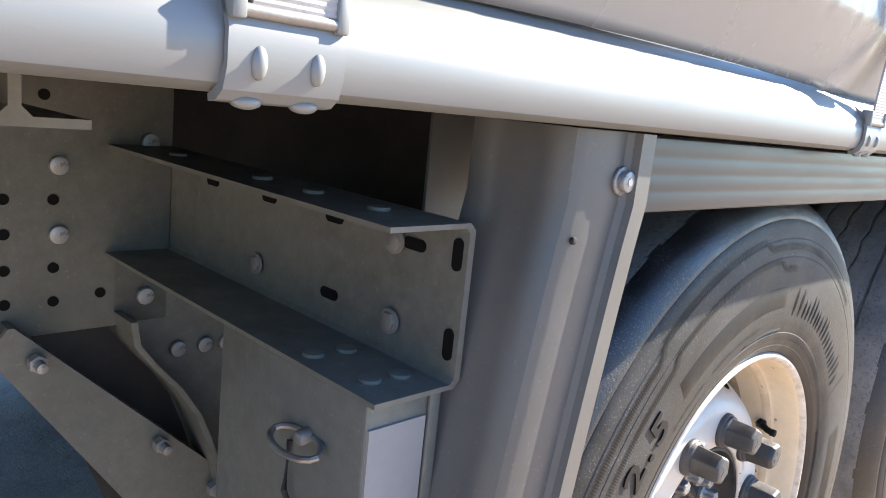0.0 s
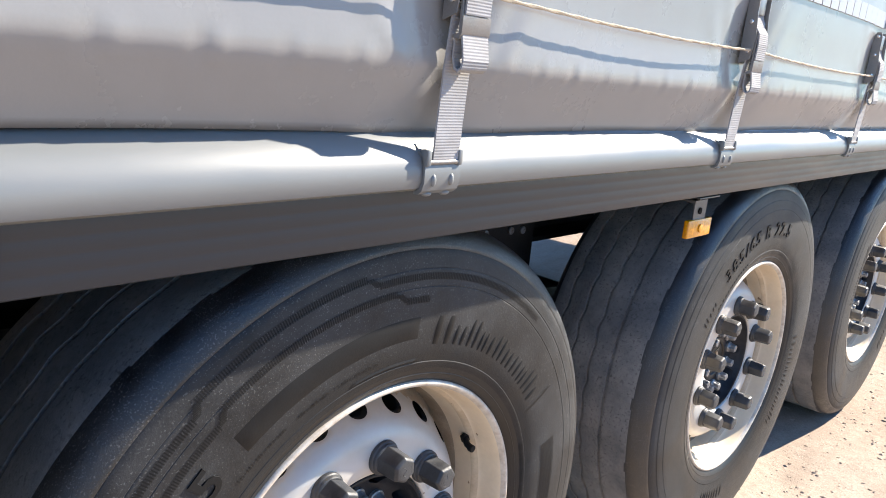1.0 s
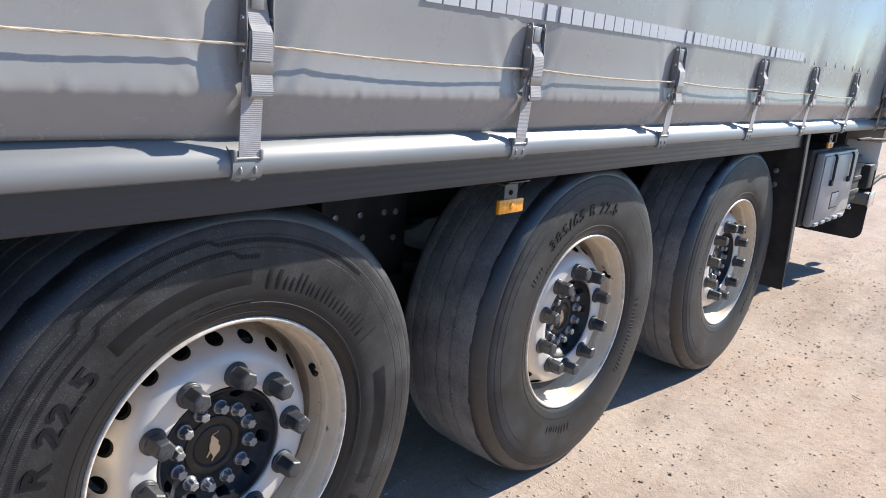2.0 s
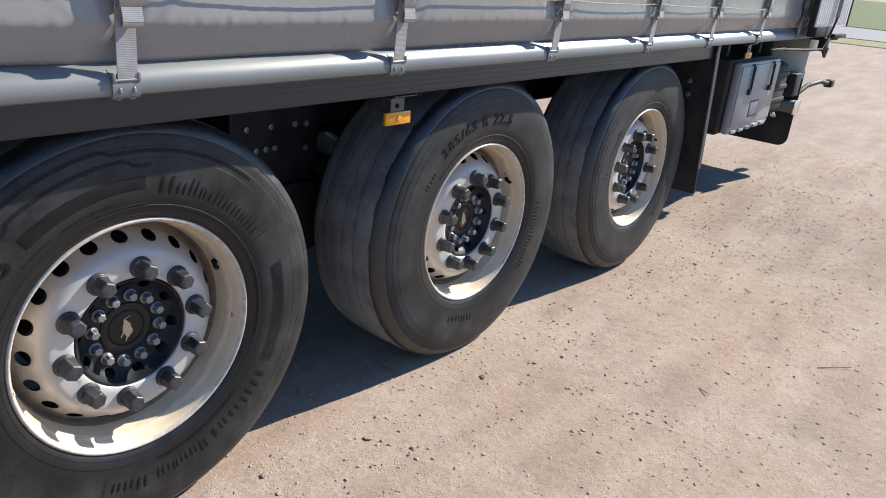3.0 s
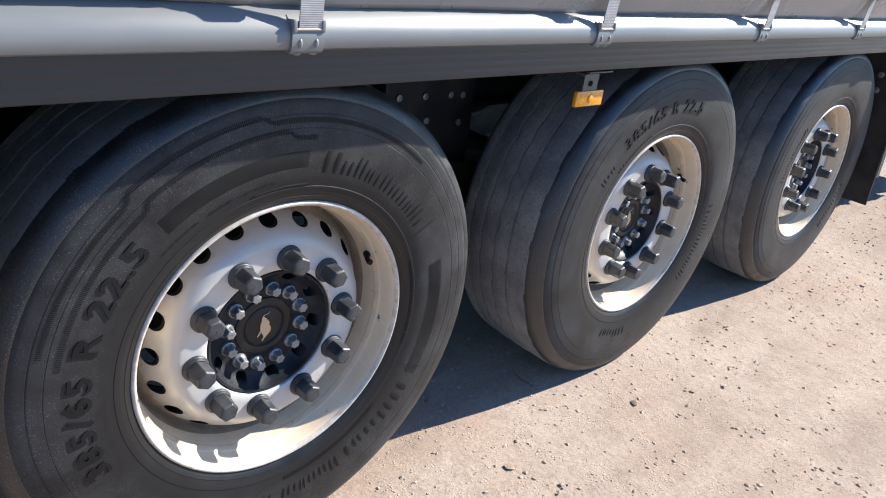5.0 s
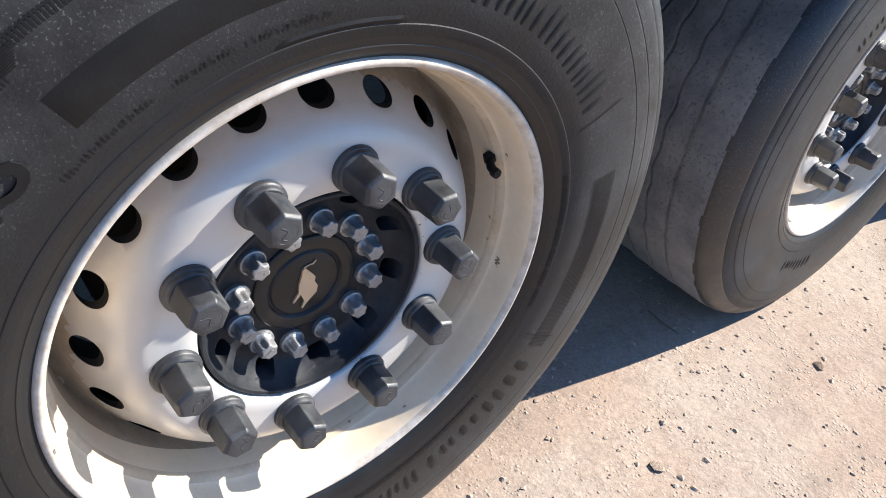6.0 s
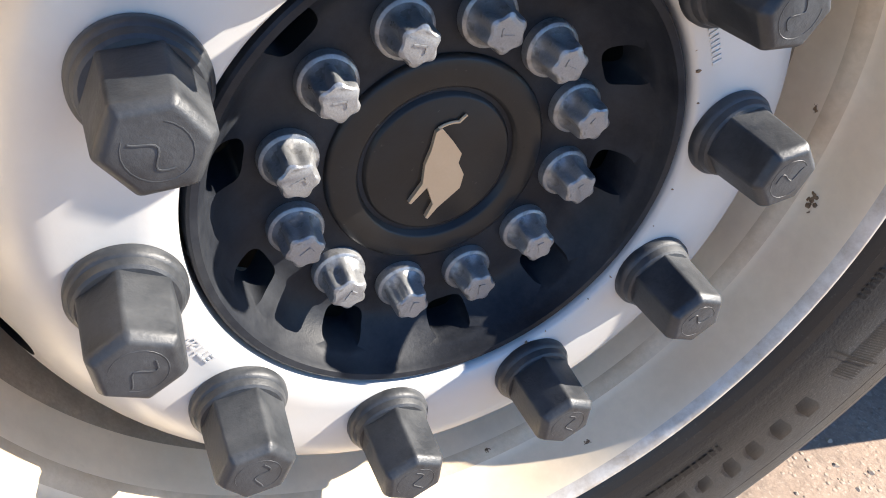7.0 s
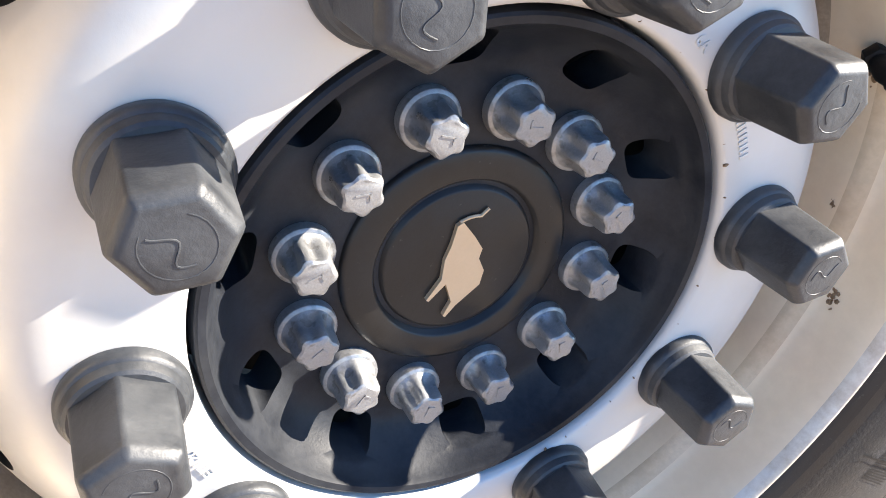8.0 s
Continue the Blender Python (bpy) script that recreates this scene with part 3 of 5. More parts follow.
# rear post and its rubber flap
post_section = [(0.0, -0.075), (0.028, -0.078), (0.034, -0.070), (0.034, -0.02), (0.030, -0.02), (0.028, -0.070), (0.0, -0.068)]
stations = [lambda a, b, z=z: (lean(z, 1.07, 3.155, 0.44, 3.245) + a, b, z) for z in (1.111, 1.07, 1.0, 0.9, 0.75, 0.6, 0.44)]
part("rear_post", Shape().extrude(post_section, stations), PILLAR, trailer, "grey steel post behind the wheels", angle=30)
flap = Shape()
flap.extrude([(-0.066, 0.285), (0.34, 0.285), (0.36, 0.30), (0.36, 1.10), (-0.066, 1.10)], [lambda a, b, d=d: (lean(b, 1.07, 3.175, 0.3, 3.285) + d, a, b) for d in (0.0, 0.012)])
rear_flap = part("mudflap", flap, CHASSIS_DARK, trailer, "black rubber mudflap behind the last wheel")
for y, z in ((0.048, 0.912), (0.045, 0.841)):
    part("bolt", Shape().cylinder(0.014, 0.006, Matrix.Rotation(radians(90), 4, "Y"), 16, bevel=0.001).cylinder(0.007, 0.012, Matrix.Rotation(radians(90), 4, "Y"), 6), STEEL, rear_flap, m=pose(3.178, y, z))

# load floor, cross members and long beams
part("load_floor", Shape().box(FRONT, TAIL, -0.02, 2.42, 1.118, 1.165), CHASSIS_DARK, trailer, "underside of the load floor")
part("roof", Shape().box(FRONT, TAIL, -0.055, 2.455, 3.90, 3.94, 0.01), CURTAIN, trailer)
part("far_curtain", Shape().box(FRONT, TAIL, 2.44, 2.46, 1.11, 3.9), CURTAIN, trailer)
part("front_wall", Shape().box(FRONT - 0.04, FRONT, -0.055, 2.455, 1.11, 3.94, 0.01), CURTAIN, trailer)


def i_beam(h, w, web, flange):
    return [(-w / 2, 0), (w / 2, 0), (w / 2, flange), (web / 2 + 0.006, flange), (web / 2, flange + 0.006), (web / 2, h - flange), (w / 2, h - flange), (w / 2, h), (-w / 2, h), (-w / 2, h - flange), (-web / 2, h - flange), (-web / 2, flange + 0.006), (-web / 2 - 0.006, flange), (-w / 2, flange)]


for y in (0.61, 1.85):
    part("chassis_beam", Shape().extrude(i_beam(0.34, 0.14, 0.008, 0.014), [lambda a, b, x=x, y=y: (x, y + a, 0.78 + b) for x in (FRONT + 0.3, TAIL - 0.3)], caps=True), CHASSIS_DARK, trailer, "dark welded steel chassis beam")
for x in (-2.9, -2.2, -1.55, -0.90, 0.1, 0.8, 1.5, 2.2, 2.9, 3.6, 4.3, 5.0):
    part("cross_member", Shape().extrude(i_beam(0.040, 0.084, 0.007, 0.006), [lambda a, b, x=x, y=y: (x + a, y, 1.080 + b) for y in (0.10, 2.4)]), CHASSIS, trailer, "steel cross member under the floor", angle=25)

# side bracket before the wheels: an open channel that runs inwards
bracket = Shape()
u = [(-0.706, 1.034), (-0.706, 1.030), (-0.632, 1.030), (-0.628, 1.026), (-0.628, 0.912), (-0.632, 0.908), (-0.706, 0.908), (-0.706, 0.904), (-0.628, 0.904), (-0.622, 0.910), (-0.622, 1.028), (-0.628, 1.034)]
bracket.extrude(u, [lambda a, b, y=y: (a, y, b) for y in (-0.010, 0.15, 0.30, 0.52)])
channel = part("bracket_channel", bracket, CHASSIS, trailer, "dusty grey steel channel with slotted holes", angle=25)
head = Shape().cylinder(0.0085, 0.007, Matrix.Rotation(radians(90), 4, "Y"), 6, bevel=0.001).cylinder(0.011, 0.002, Matrix.Rotation(radians(90), 4, "Y"), 20).mesh("bolt", STEEL)
for y, z in ((0.069, 1.005), (0.067, 0.937), (0.282, 0.937)):
    part("bolt", head, ZINC, channel, m=pose(-0.632, y, z))
# solid dark ovals in place of cut slots
slot = Shape().extrude([(0.013 * math.copysign(1, math.cos(a)) * (abs(math.cos(a)) > 0.01) * 0.6 + 0.005 * math.cos(a), 0.005 * math.sin(a)) for a in (math.pi / 8 * (i + 0.5) for i in range(16))], [lambda a, b, x=x: (x, a, b) for x in (-0.6295, -0.6275)]).mesh("slot", HOLE_SHADE)
for y, z, turn in ((0.157, 1.008, 0), (0.157, 0.937, 0), (0.268, 1.008, 0), (0.0, 1.008, 90), (0.0, 0.937, 90), (0.048, 1.006, 0), (0.387, 1.007, 0)):
    part("slot", slot, HOLE_SHADE, channel, m=Matrix.Translation((0.0, y, z)) @ Matrix.Translation((-0.6285, 0, 0)) @ Matrix.Rotation(radians(turn), 4, "X") @ Matrix.Translation((0.6285, 0, 0)))
flat_head = Shape().cylinder(0.009, 0.004, Matrix.Identity(4), 18, bevel=0.001).mesh("bolt_head", CHASSIS)
for x, y, z in ((-0.681, 0.027, 0.909), (-0.654, 0.024, 0.909), (-0.687, 0.093, 0.909), (-0.656, 0.09, 0.909), (-0.665, 0.053, 1.035), (-0.668, 0.136, 1.035), (-0.669, 0.216, 1.035), (-0.668, 0.392, 1.035)):
    part("bolt", flat_head, CHASSIS, channel, m=pose(x, y, z))

# box leg with a pale label under the channel, and a spring clip on it
leg = Shape().box(-0.704, -0.634, 0.0, 0.212, 0.45, 0.9035, 0.003).box(-0.645, -0.634, -0.004, 0.0, 0.45, 0.9035, 0.0015)
hanger = part("support_box", leg, CHASSIS, trailer, "dusty grey steel support box below the channel", angle=25)
part("label", Shape().box(-0.702, -0.647, -0.0025, 0.001, 0.60, 0.884), LABEL, hanger, "pale grey blank label")
clip = Shape().tube([(-0.716 + 0.013 * math.cos(a), 0.068 + 0.030 * math.sin(a), 0.850 + 0.004 * math.cos(a)) for a in (math.pi / 8 * k for k in range(17))], 0.0028, 8, caps=False)
clip.cylinder(0.0065, 0.014, pose(-0.708, 0.068, 0.853, 0, 80, 0), 14, bevel=0.003)
part("clip", clip, STEEL, hanger, "steel spring clip")
part("wire", Shape().tube([(-0.706, 0.09, 0.84), (-0.712, 0.085, 0.80), (-0.708, 0.06, 0.76), (-0.708, 0.05, 0.72)], 0.0025, 8), CHASSIS_DARK, hanger, "thin dark wire")

# bolted plate on the chassis beam, and the suspension hanger below
plate = part("gusset_plate", Shape().box(-1.6, -0.628, 0.492, 0.505, 0.816, 1.11, 0.003), CHASSIS, trailer, "dusty steel plate drilled with rows of holes")
round_head = Shape().cylinder(0.0105, 0.008, ALONG_Y, 20, bevel=0.002).mesh("bolt", ZINC)
for x, z in ((-0.757, 0.932), (-0.757, 1.009), (-0.657, 1.038), (-0.90, 0.93), (-0.90, 1.006)):
    part("bolt", round_head, ZINC, plate, m=pose(x, 0.489, z))
# solid dark discs in place of drilled openings
drilled = Shape().cylinder(0.006, 0.002, ALONG_Y, 14).mesh("hole", HOLE_SHADE)
for x, z in ((-0.762, 0.971), (-0.762, 0.894), (-0.762, 0.855), (-0.811, 0.972), (-0.811, 0.934), (-0.811, 0.894), (-0.811, 0.856), (-0.711, 0.86), (-0.771, 1.084)):
    part("hole", drilled, HOLE_SHADE, plate, m=pose(x, 0.4915, z))

spots = ((-0.695, 0.835), (-0.690, 0.805), (-0.668, 0.776), (-0.638, 0.742), (-0.611, 0.702), (-0.594, 0.660), (-0.582, 0.625), (-0.572, 0.590), (-0.566, 0.540))
web = Shape().extrude(list(spots) + [(-0.40, 0.54), (-0.40, 0.90), (-0.695, 0.90)], [lambda a, b, y=y: (a, y, b) for y in (0.492, 0.504)])
web.extrude([(0.0, 0.44), (0.008, 0.44), (0.008, 0.56), (0.0, 0.56)], [lambda a, b, x=x, z=z: (x + a, b, z) for x, z in spots])
spring_hanger = part("spring_hanger", web, CHASSIS, trailer, "curved steel suspension hanger", angle=30)
for x, z in ((-0.659, 0.851), (-0.615, 0.776), (-0.578, 0.776), (-0.548, 0.775)):
    part("bolt", round_head, ZINC, spring_hanger, m=pose(x, 0.488, z))
bar = [(-0.815, 0.838), (-0.799, 0.823), (-0.545, 0.583), (-0.545, 0.50), (-0.62, 0.50), (-0.835, 0.810)]
brace = Shape().extrude(bar, [lambda a, b, y=y: (a, y, b) for y in (0.462, 0.470)])
brace.extrude([(0.0, 0.462), (0.006, 0.462), (0.006, 0.495), (0.0, 0.495)], [lambda a, b, x=x, z=z: (x + a, b, z) for x, z in bar[:3]])
strut = part("brace", brace, CHASSIS, trailer, "wide diagonal steel brace with a bent edge", angle=25)
inner_web = [(-0.80, 0.835), (-0.66, 0.835), (-0.545, 0.66), (-0.545, 0.50), (-0.66, 0.50)]
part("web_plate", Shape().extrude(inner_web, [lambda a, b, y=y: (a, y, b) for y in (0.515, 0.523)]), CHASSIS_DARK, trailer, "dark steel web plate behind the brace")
stud = Shape().cylinder(0.006, 0.04, ALONG_Y, 12, bevel=0.001).cylinder(0.010, 0.012, ALONG_Y, 6).mesh("stud", ZINC)
for x, z in ((-0.650, 0.668), (-0.575, 0.585), (-0.790, 0.800)):
    part("stud", stud, ZINC, strut, m=pose(x, 0.45, z, 0, 0, 0))

# bolted hangers between the wheels, axles and inner parts
for x in (0.66, 1.98):
    h = part("axle_hanger", Shape().box(x - 0.13, x + 0.30, 0.49, 0.51, 0.62, 1.05, 0.004).box(x - 0.13, x - 0.118, 0.40, 0.51, 0.62, 1.05, 0.003), CHASSIS_DARK, trailer, "black steel axle hanger with bolts")
    for dx, z in ((-0.008, 0.845), (0.090, 0.844), (0.192, 0.843), (0.242, 0.840), (0.030, 0.769), (0.068, 0.770), (0.105, 0.771), (0.239, 0.755)):
        part("bolt", round_head, ZINC, h, m=pose(x + dx, 0.486, z))


for x in (0.62, 1.94):
    arm = Shape().extrude([(x - 0.10, 0.62), (x + 0.22, 0.64), (x + 0.62, 0.60), (x + 0.95, 0.56), (x + 0.95, 0.46), (x + 0.60, 0.44), (x + 0.20, 0.36), (x - 0.06, 0.34)], [lambda a, b, y=y: (a, y, b) for y in (0.46, 0.58)])
    part("suspension_arm", arm, CHASSIS_DARK, trailer, "black trailing suspension arm")
    part("brake_chamber", Shape().cylinder(0.09, 0.20, pose(x + 0.12, 0.72, 0.50, 0, 80, 0), 24, bevel=0.02), CHASSIS_DARK, trailer, "black brake chamber")


# ---- wheels ----
def rim_profile(v):
    """The dish of the wheel disc between its flat face and the barrel; v from 0 to 1. Returns y and radius."""
    r = 0.212 + 0.042 * v
    return 0.042 + 18.5 * (r - 0.190) ** 2, r


def holed_ring(shape, profile, count, per_side, hole_w, hole_v, v_mid, depth, square=1.0):
    """A dished ring with a round hole in each sector; profile maps v in 0..1 to (y, r)."""
    n = 4 * per_side
    half = math.pi / count
    for s in range(count):
        mid = 2 * math.pi * (s + 0.5) / count

        def place(u, v, deep=0.0):
            y, r = profile(min(1, max(0, v)))
            return (r * math.cos(mid + u * half), y + deep, r * math.sin(mid + u * half))

        border = []
        for q in range(per_side):
            border.append((-1 + 2 * q / per_side, 0))
        for q in range(per_side):
            border.append((1, q / per_side))
        for q in range(per_side):
            border.append((1 - 2 * q / per_side, 1))
        for q in range(per_side):
            border.append((-1, 1 - q / per_side))
        ring = []
        for u, v in border:
            a = math.atan2((v - 0.5) * 2, u)
            cu, cv = math.cos(a), math.sin(a)
            ring.append((hole_w * math.copysign(abs(cu) ** square, cu), v_mid + hole_v * math.copysign(abs(cv) ** square, cv)))
        middle = [((u * 0.35 + a * 0.65), (v * 0.35 + b * 0.65)) for (u, v), (a, b) in zip(border, ring)]
        verts = [place(*p) for p in border] + [place(*p) for p in middle] + [place(*p, 0.0) for p in ring] + [place(p[0] * 0.98, p[1], depth) for p in ring]
        faces = []
        for k in range(3):
            for q in range(n):
                w = (q + 1) % n
                faces.append((k * n + q, k * n + w, (k + 1) * n + w, (k + 1) * n + q))
        shape.add(verts, faces)


def rim_mesh():
    s = Shape()
    s.lathe([(0.075, 0.1405), (0.047, 0.1405), (0.0435, 0.1415), (0.042, 0.1435), (0.042, 0.160), (0.042, 0.180), (0.042, 0.190)] + [(0.042 + 18.5 * (r - 0.190) ** 2, r) for r in (0.194, 0.198, 0.202, 0.207, 0.212)], 160)
    holed_ring(s, rim_profile, 20, 8, 0.50, 0.25, 0.55, 0.012)
    s.lathe([(0.042 + 18.5 * 0.064 ** 2, 0.254), (0.123, 0.2575), (0.130, 0.262), (0.136, 0.2665)], 160)
    s.lathe([(0.012, 0.3005), (0.007, 0.3), (0.003, 0.2985), (0.0012, 0.2960), (0.0016, 0.2930), (0.0045, 0.2905), (0.0095, 0.2880), (0.016, 0.2862), (0.030, 0.2845), (0.048, 0.2825),
             (0.054, 0.2800), (0.058, 0.2755), (0.066, 0.2735), (0.080, 0.2725), (0.090, 0.2715), (0.10, 0.2690), (0.136, 0.2665), (0.2, 0.262), (0.30, 0.27), (0.33, 0.298)], 120)
    me = s.mesh("wheel", RIM, angle=50, merge=0.0002)
    me.materials.append(GRIME)
    me.materials.append(BARREL)
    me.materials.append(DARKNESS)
    me.materials.append(BARREL_DIRT)
    me.materials.append(FLANGE)
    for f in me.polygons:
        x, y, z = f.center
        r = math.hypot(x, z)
        # hole walls and inner barrel: their shade is put in as colour
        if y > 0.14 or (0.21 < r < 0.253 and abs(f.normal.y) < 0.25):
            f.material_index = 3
        elif 0.098 < y < 0.16 and math.hypot(x, z) < 0.272:
            f.material_index = 1
        elif y < 0.008 and math.hypot(x, z) > 0.283:
            f.material_index = 5
        elif 0.0535 < y < 0.067 and math.hypot(x, z) > 0.268:
            f.material_index = 4
        elif y > 0.004 and math.hypot(x, z) > 0.268:
            f.material_index = 2
    return me


def tyre_side(r):
    """How far the sidewall stands out (minus y) at radius r."""
    table = ((0.287, 0.016), (0.297, 0.009), (0.302, 0.0035), (0.312, -0.0020), (0.330, -0.0070), (0.355, -0.0102), (0.385, -0.0116), (0.415, -0.0118), (0.440, -0.0108), (0.465, -0.0080), (0.485, -0.0040), (0.500, 0.0010), (0.511, 0.0075), (0.519, 0.0148), (0.5255, 0.028), (0.529, 0.045))
    for (r0, y0), (r1, y1) in zip(table, table[1:]):
        if r <= r1:
            return y0 + (y1 - y0) * (r - r0) / (r1 - r0)
    return table[-1][1]


def tyre_mesh():
    side = [0.287, 0.297, 0.302, 0.307, 0.3125, 0.3135, 0.322, 0.330, 0.3325, 0.3335, 0.345, 0.355, 0.37, 0.385, 0.40, 0.415, 0.43, 0.440, 0.4425, 0.4435, 0.4445, 0.455, 0.465, 0.4675, 0.4685, 0.4695, 0.478, 0.485, 0.4925, 0.494, 0.4955, 0.500, 0.506, 0.511, 0.5145, 0.519]
    lines = (0.3135, 0.3335, 0.4435, 0.4685, 0.494)
    outer = [(tyre_side(r) + (0.0007 if r in lines else 0.0), r, 0.0) for r in side] + [(0.021, 0.523, 0.0), (0.028, 0.5262, 0.0)]
    tread, grooves = [(0.0315, 0.5275, 0.0), (0.0350, 0.5285, 0.0), (0.0385, 0.5293, 0.0), (0.042, 0.530, 0.0), (0.060, 0.5315, 0.0)], ((0.110, 0.0036, 0.3), (0.162, 0.0028, 1.0), (0.215, 0.0028, 1.0), (0.266, 0.0030, 1.0))
    for gy, gw, wavy in grooves:
        crown = 0.5330 - 0.35 * (gy - 0.165) ** 2 * 1.3
        tread += [(gy - 0.018, crown + 0.0003, 0.0), (gy - gw - 0.001, crown, wavy), (gy - gw, crown - 0.007, wavy), (gy + gw, crown - 0.007, wavy), (gy + gw + 0.001, crown, wavy), (gy + 0.018, crown + 0.0003, 0.0)]
    inner = [(0.33 - y, r, w) for y, r, w in reversed(outer)]
    prof = outer + tread + inner
    segs = 240
    s = Shape()
    n = len(prof)
    for i in range(segs):
        a = 2 * math.pi * i / segs
        zig = (0.0028, 0.0014, -0.0012, -0.0030, -0.0012, 0.0014)[i % 6] + 0.0008 * math.sin(i * 1.7)
        lump = 0.0006 * noise.noise(Vector((3 * math.cos(a), 3 * math.sin(a), 0)))
        for y, r, w in prof:
            rr = r + lump * (r > 0.5)
            if 0.5 < r and a > math.pi and rr * math.sin(a) < -0.5225:  # flattened where it stands on the ground
                rr = -0.5225 / math.sin(a)
            s.v.append((rr * math.cos(a), y + w * zig, rr * math.sin(a)))
    for i in range(segs):
        j = (i + 1) % segs
        for q in range(n - 1):
            s.f.append((i * n + q, j * n + q, j * n + q + 1, i * n + q + 1))
    me = s.mesh("tyre", RUBBER, angle=32)
    me.materials.append(TREAD)
    me.materials.append(SIDEWALL)
    me.materials.append(BEAD)
    for f in me.polygons:
        x, y, z = f.center
        if math.hypot(x, z) > 0.5 and 0.0395 + 0.0045 * noise.noise(Vector((x * 17, z * 17, 2))) < y < 0.30:
            f.material_index = 1
        elif math.hypot(x, z) < 0.3225:
            f.material_index = 3
        elif math.hypot(x, z) < 0.4945:
            f.material_index = 2
    return me


def hub_profile(v):
    return 0.079 - 0.027 * v ** 2.2, 0.103 + 0.028 * v


def hub_mesh():
    s = Shape()
    s.lathe([(0.10, 0.1385), (0.052, 0.1385), (0.0465, 0.1375), (0.0455, 0.1360), (0.0462, 0.1325), (0.0490, 0.1315), (0.052, 0.131)], 160)
    holed_ring(s, hub_profile, 10, 16, 0.37, 0.36, 0.49, 0.03, 0.6)
    s.lathe([(0.079, 0.103), (0.079, 0.070), (0.079, 0.02)], 160)
    return s.mesh("hub", HUB, angle=40, merge=0.0002)


def hub_cover_mesh():
    s = Shape()
    s.lathe([(0.088, 0.0655), (0.078, 0.0650), (0.0762, 0.0640), (0.0755, 0.0620), (0.0745, 0.049), (0.0755, 0.0475), (0.0795, 0.0460), (0.080, 0.0450), (0.0795, 0.0440), (0.0765, 0.0425), (0.0760, 0.041), (0.0760, 0.001)], 96)
    return s.mesh("hub_cover", HUBCAP, angle=50)


def emblem_mesh():
    """A plain slanted shape with two stubs and a thin hook, of the emblem's size and colour."""
    body = [(-0.017, -0.021), (-0.010, -0.009), (-0.010, 0.003), (-0.0075, 0.012), (-0.006, 0.023), (-0.003, 0.025), (0.005, 0.016), (0.011, 0.008), (0.010, 0.002), (0.0145, -0.006), (0.0135, -0.015), (0.001, -0.027), (-0.004, -0.034), (-0.0055, -0.033), (-0.002, -0.024), (-0.007, -0.012), (-0.0155, -0.022)]
    shape = Shape().extrude(body, [lambda a, b, y=y: (a, y, b) for y in (0.0732, 0.0765)])
    shape.tube([(-0.0045 + 0.0155 * f, 0.0745, 0.024 + 0.0035 * math.sin(2.2 * f + 0.2) + 0.005 * max(0, f - 0.75) * 4) for f in (k / 12 for k in range(13))], 0.0009, 6)
    return shape.mesh("emblem", EMBLEM)


def hub_bolt_mesh():
    """A flanged bolt: round washer face, waisted collar and a head with six deep flutes that run out at the top."""
    s = Shape()
    s.lathe([(0.082, 0.0157), (0.0748, 0.0156), (0.0736, 0.0153), (0.0729, 0.0145), (0.0725, 0.0130), (0.0718, 0.0112), (0.0700, 0.0100)], 36)
    n = 48
    rows = ((0.0728, 0.0136, 0.0), (0.0712, 0.0124, 0.0003), (0.0692, 0.0113, 0.0009), (0.0660, 0.0105, 0.0014), (0.0610, 0.0101, 0.0015), (0.0572, 0.0101, 0.0012), (0.0556, 0.0096, 0.0009), (0.0547, 0.0084, 0.0005))
    sec = [2 * math.pi * i / n for i in range(n)]
    k = len(s.v)
    for y, r, deep in rows:
        s.v += [((r + deep * math.cos(6 * a)) * math.cos(a), y, (r + deep * math.cos(6 * a)) * math.sin(a)) for a in sec]
    for q in range(len(rows) - 1):
        for i in range(n):
            j = (i + 1) % n
            s.f.append((k + q * n + i, k + q * n + j, k + (q + 1) * n + j, k + (q + 1) * n + i))
    s.f.append(tuple(k + (len(rows) - 1) * n + i for i in range(n)))
    s.box(-0.003, 0.001, 0.0543, 0.0548, -0.0035, -0.0027, 0.0).box(0.0002, 0.001, 0.0543, 0.0548, -0.0035, 0.0035, 0.0)
    return s.mesh("hub_bolt", ZINC, angle=32)


def nut_cap_mesh():
    """A stepped round skirt and a tapered hexagon with a chamfered end."""
    s = Shape()
    s.lathe([(0.0425, 0.0262), (0.0412, 0.0268), (0.0372, 0.0266), (0.0358, 0.0258), (0.0350, 0.0247), (0.0332, 0.0243), (0.0312, 0.0236), (0.0300, 0.0222), (0.0296, 0.0190)], 56)
    bm = bmesh.new()
    sec = [(math.cos(math.pi / 3 * i), math.sin(math.pi / 3 * i)) for i in range(6)]
    rings = [[bm.verts.new((c_ * r, y, s_ * r)) for c_, s_ in sec] for y, r in ((0.036, 0.0232), (-0.0052, 0.0213), (-0.0092, 0.0178))]
    for low, high in zip(rings, rings[1:]):
        for i in range(6):
            bm.faces.new((low[i], low[(i + 1) % 6], high[(i + 1) % 6], high[i]))
    bm.faces.new(rings[2])
    bm.normal_update()
    bmesh.ops.bevel(bm, geom=[e for e in bm.edges if not e.is_boundary], offset=0.0017, segments=3, affect="EDGES", profile=0.6)
    s.take(bm)
    return s.mesh("nut_cap", NUTCAP, angle=28)


def cap_mark_mesh():
    """The moulded ring and squiggle on the end of a cap."""
    ring = [(0.0118 * math.cos(a), -0.0090, 0.0118 * math.sin(a)) for a in (0.5 + 0.27 * k for k in range(19))]
    pts = [(-0.0085 + 0.017 * f, -0.0091, 0.0045 * math.sin(7.5 * f) * (1 - 0.5 * f) + 0.003 * f) for f in (k / 14 for k in range(15))]
    return Shape().tube(ring, 0.00035, 6).tube(pts, 0.00045, 6).mesh("cap_mark", NUTCAP, angle=60)


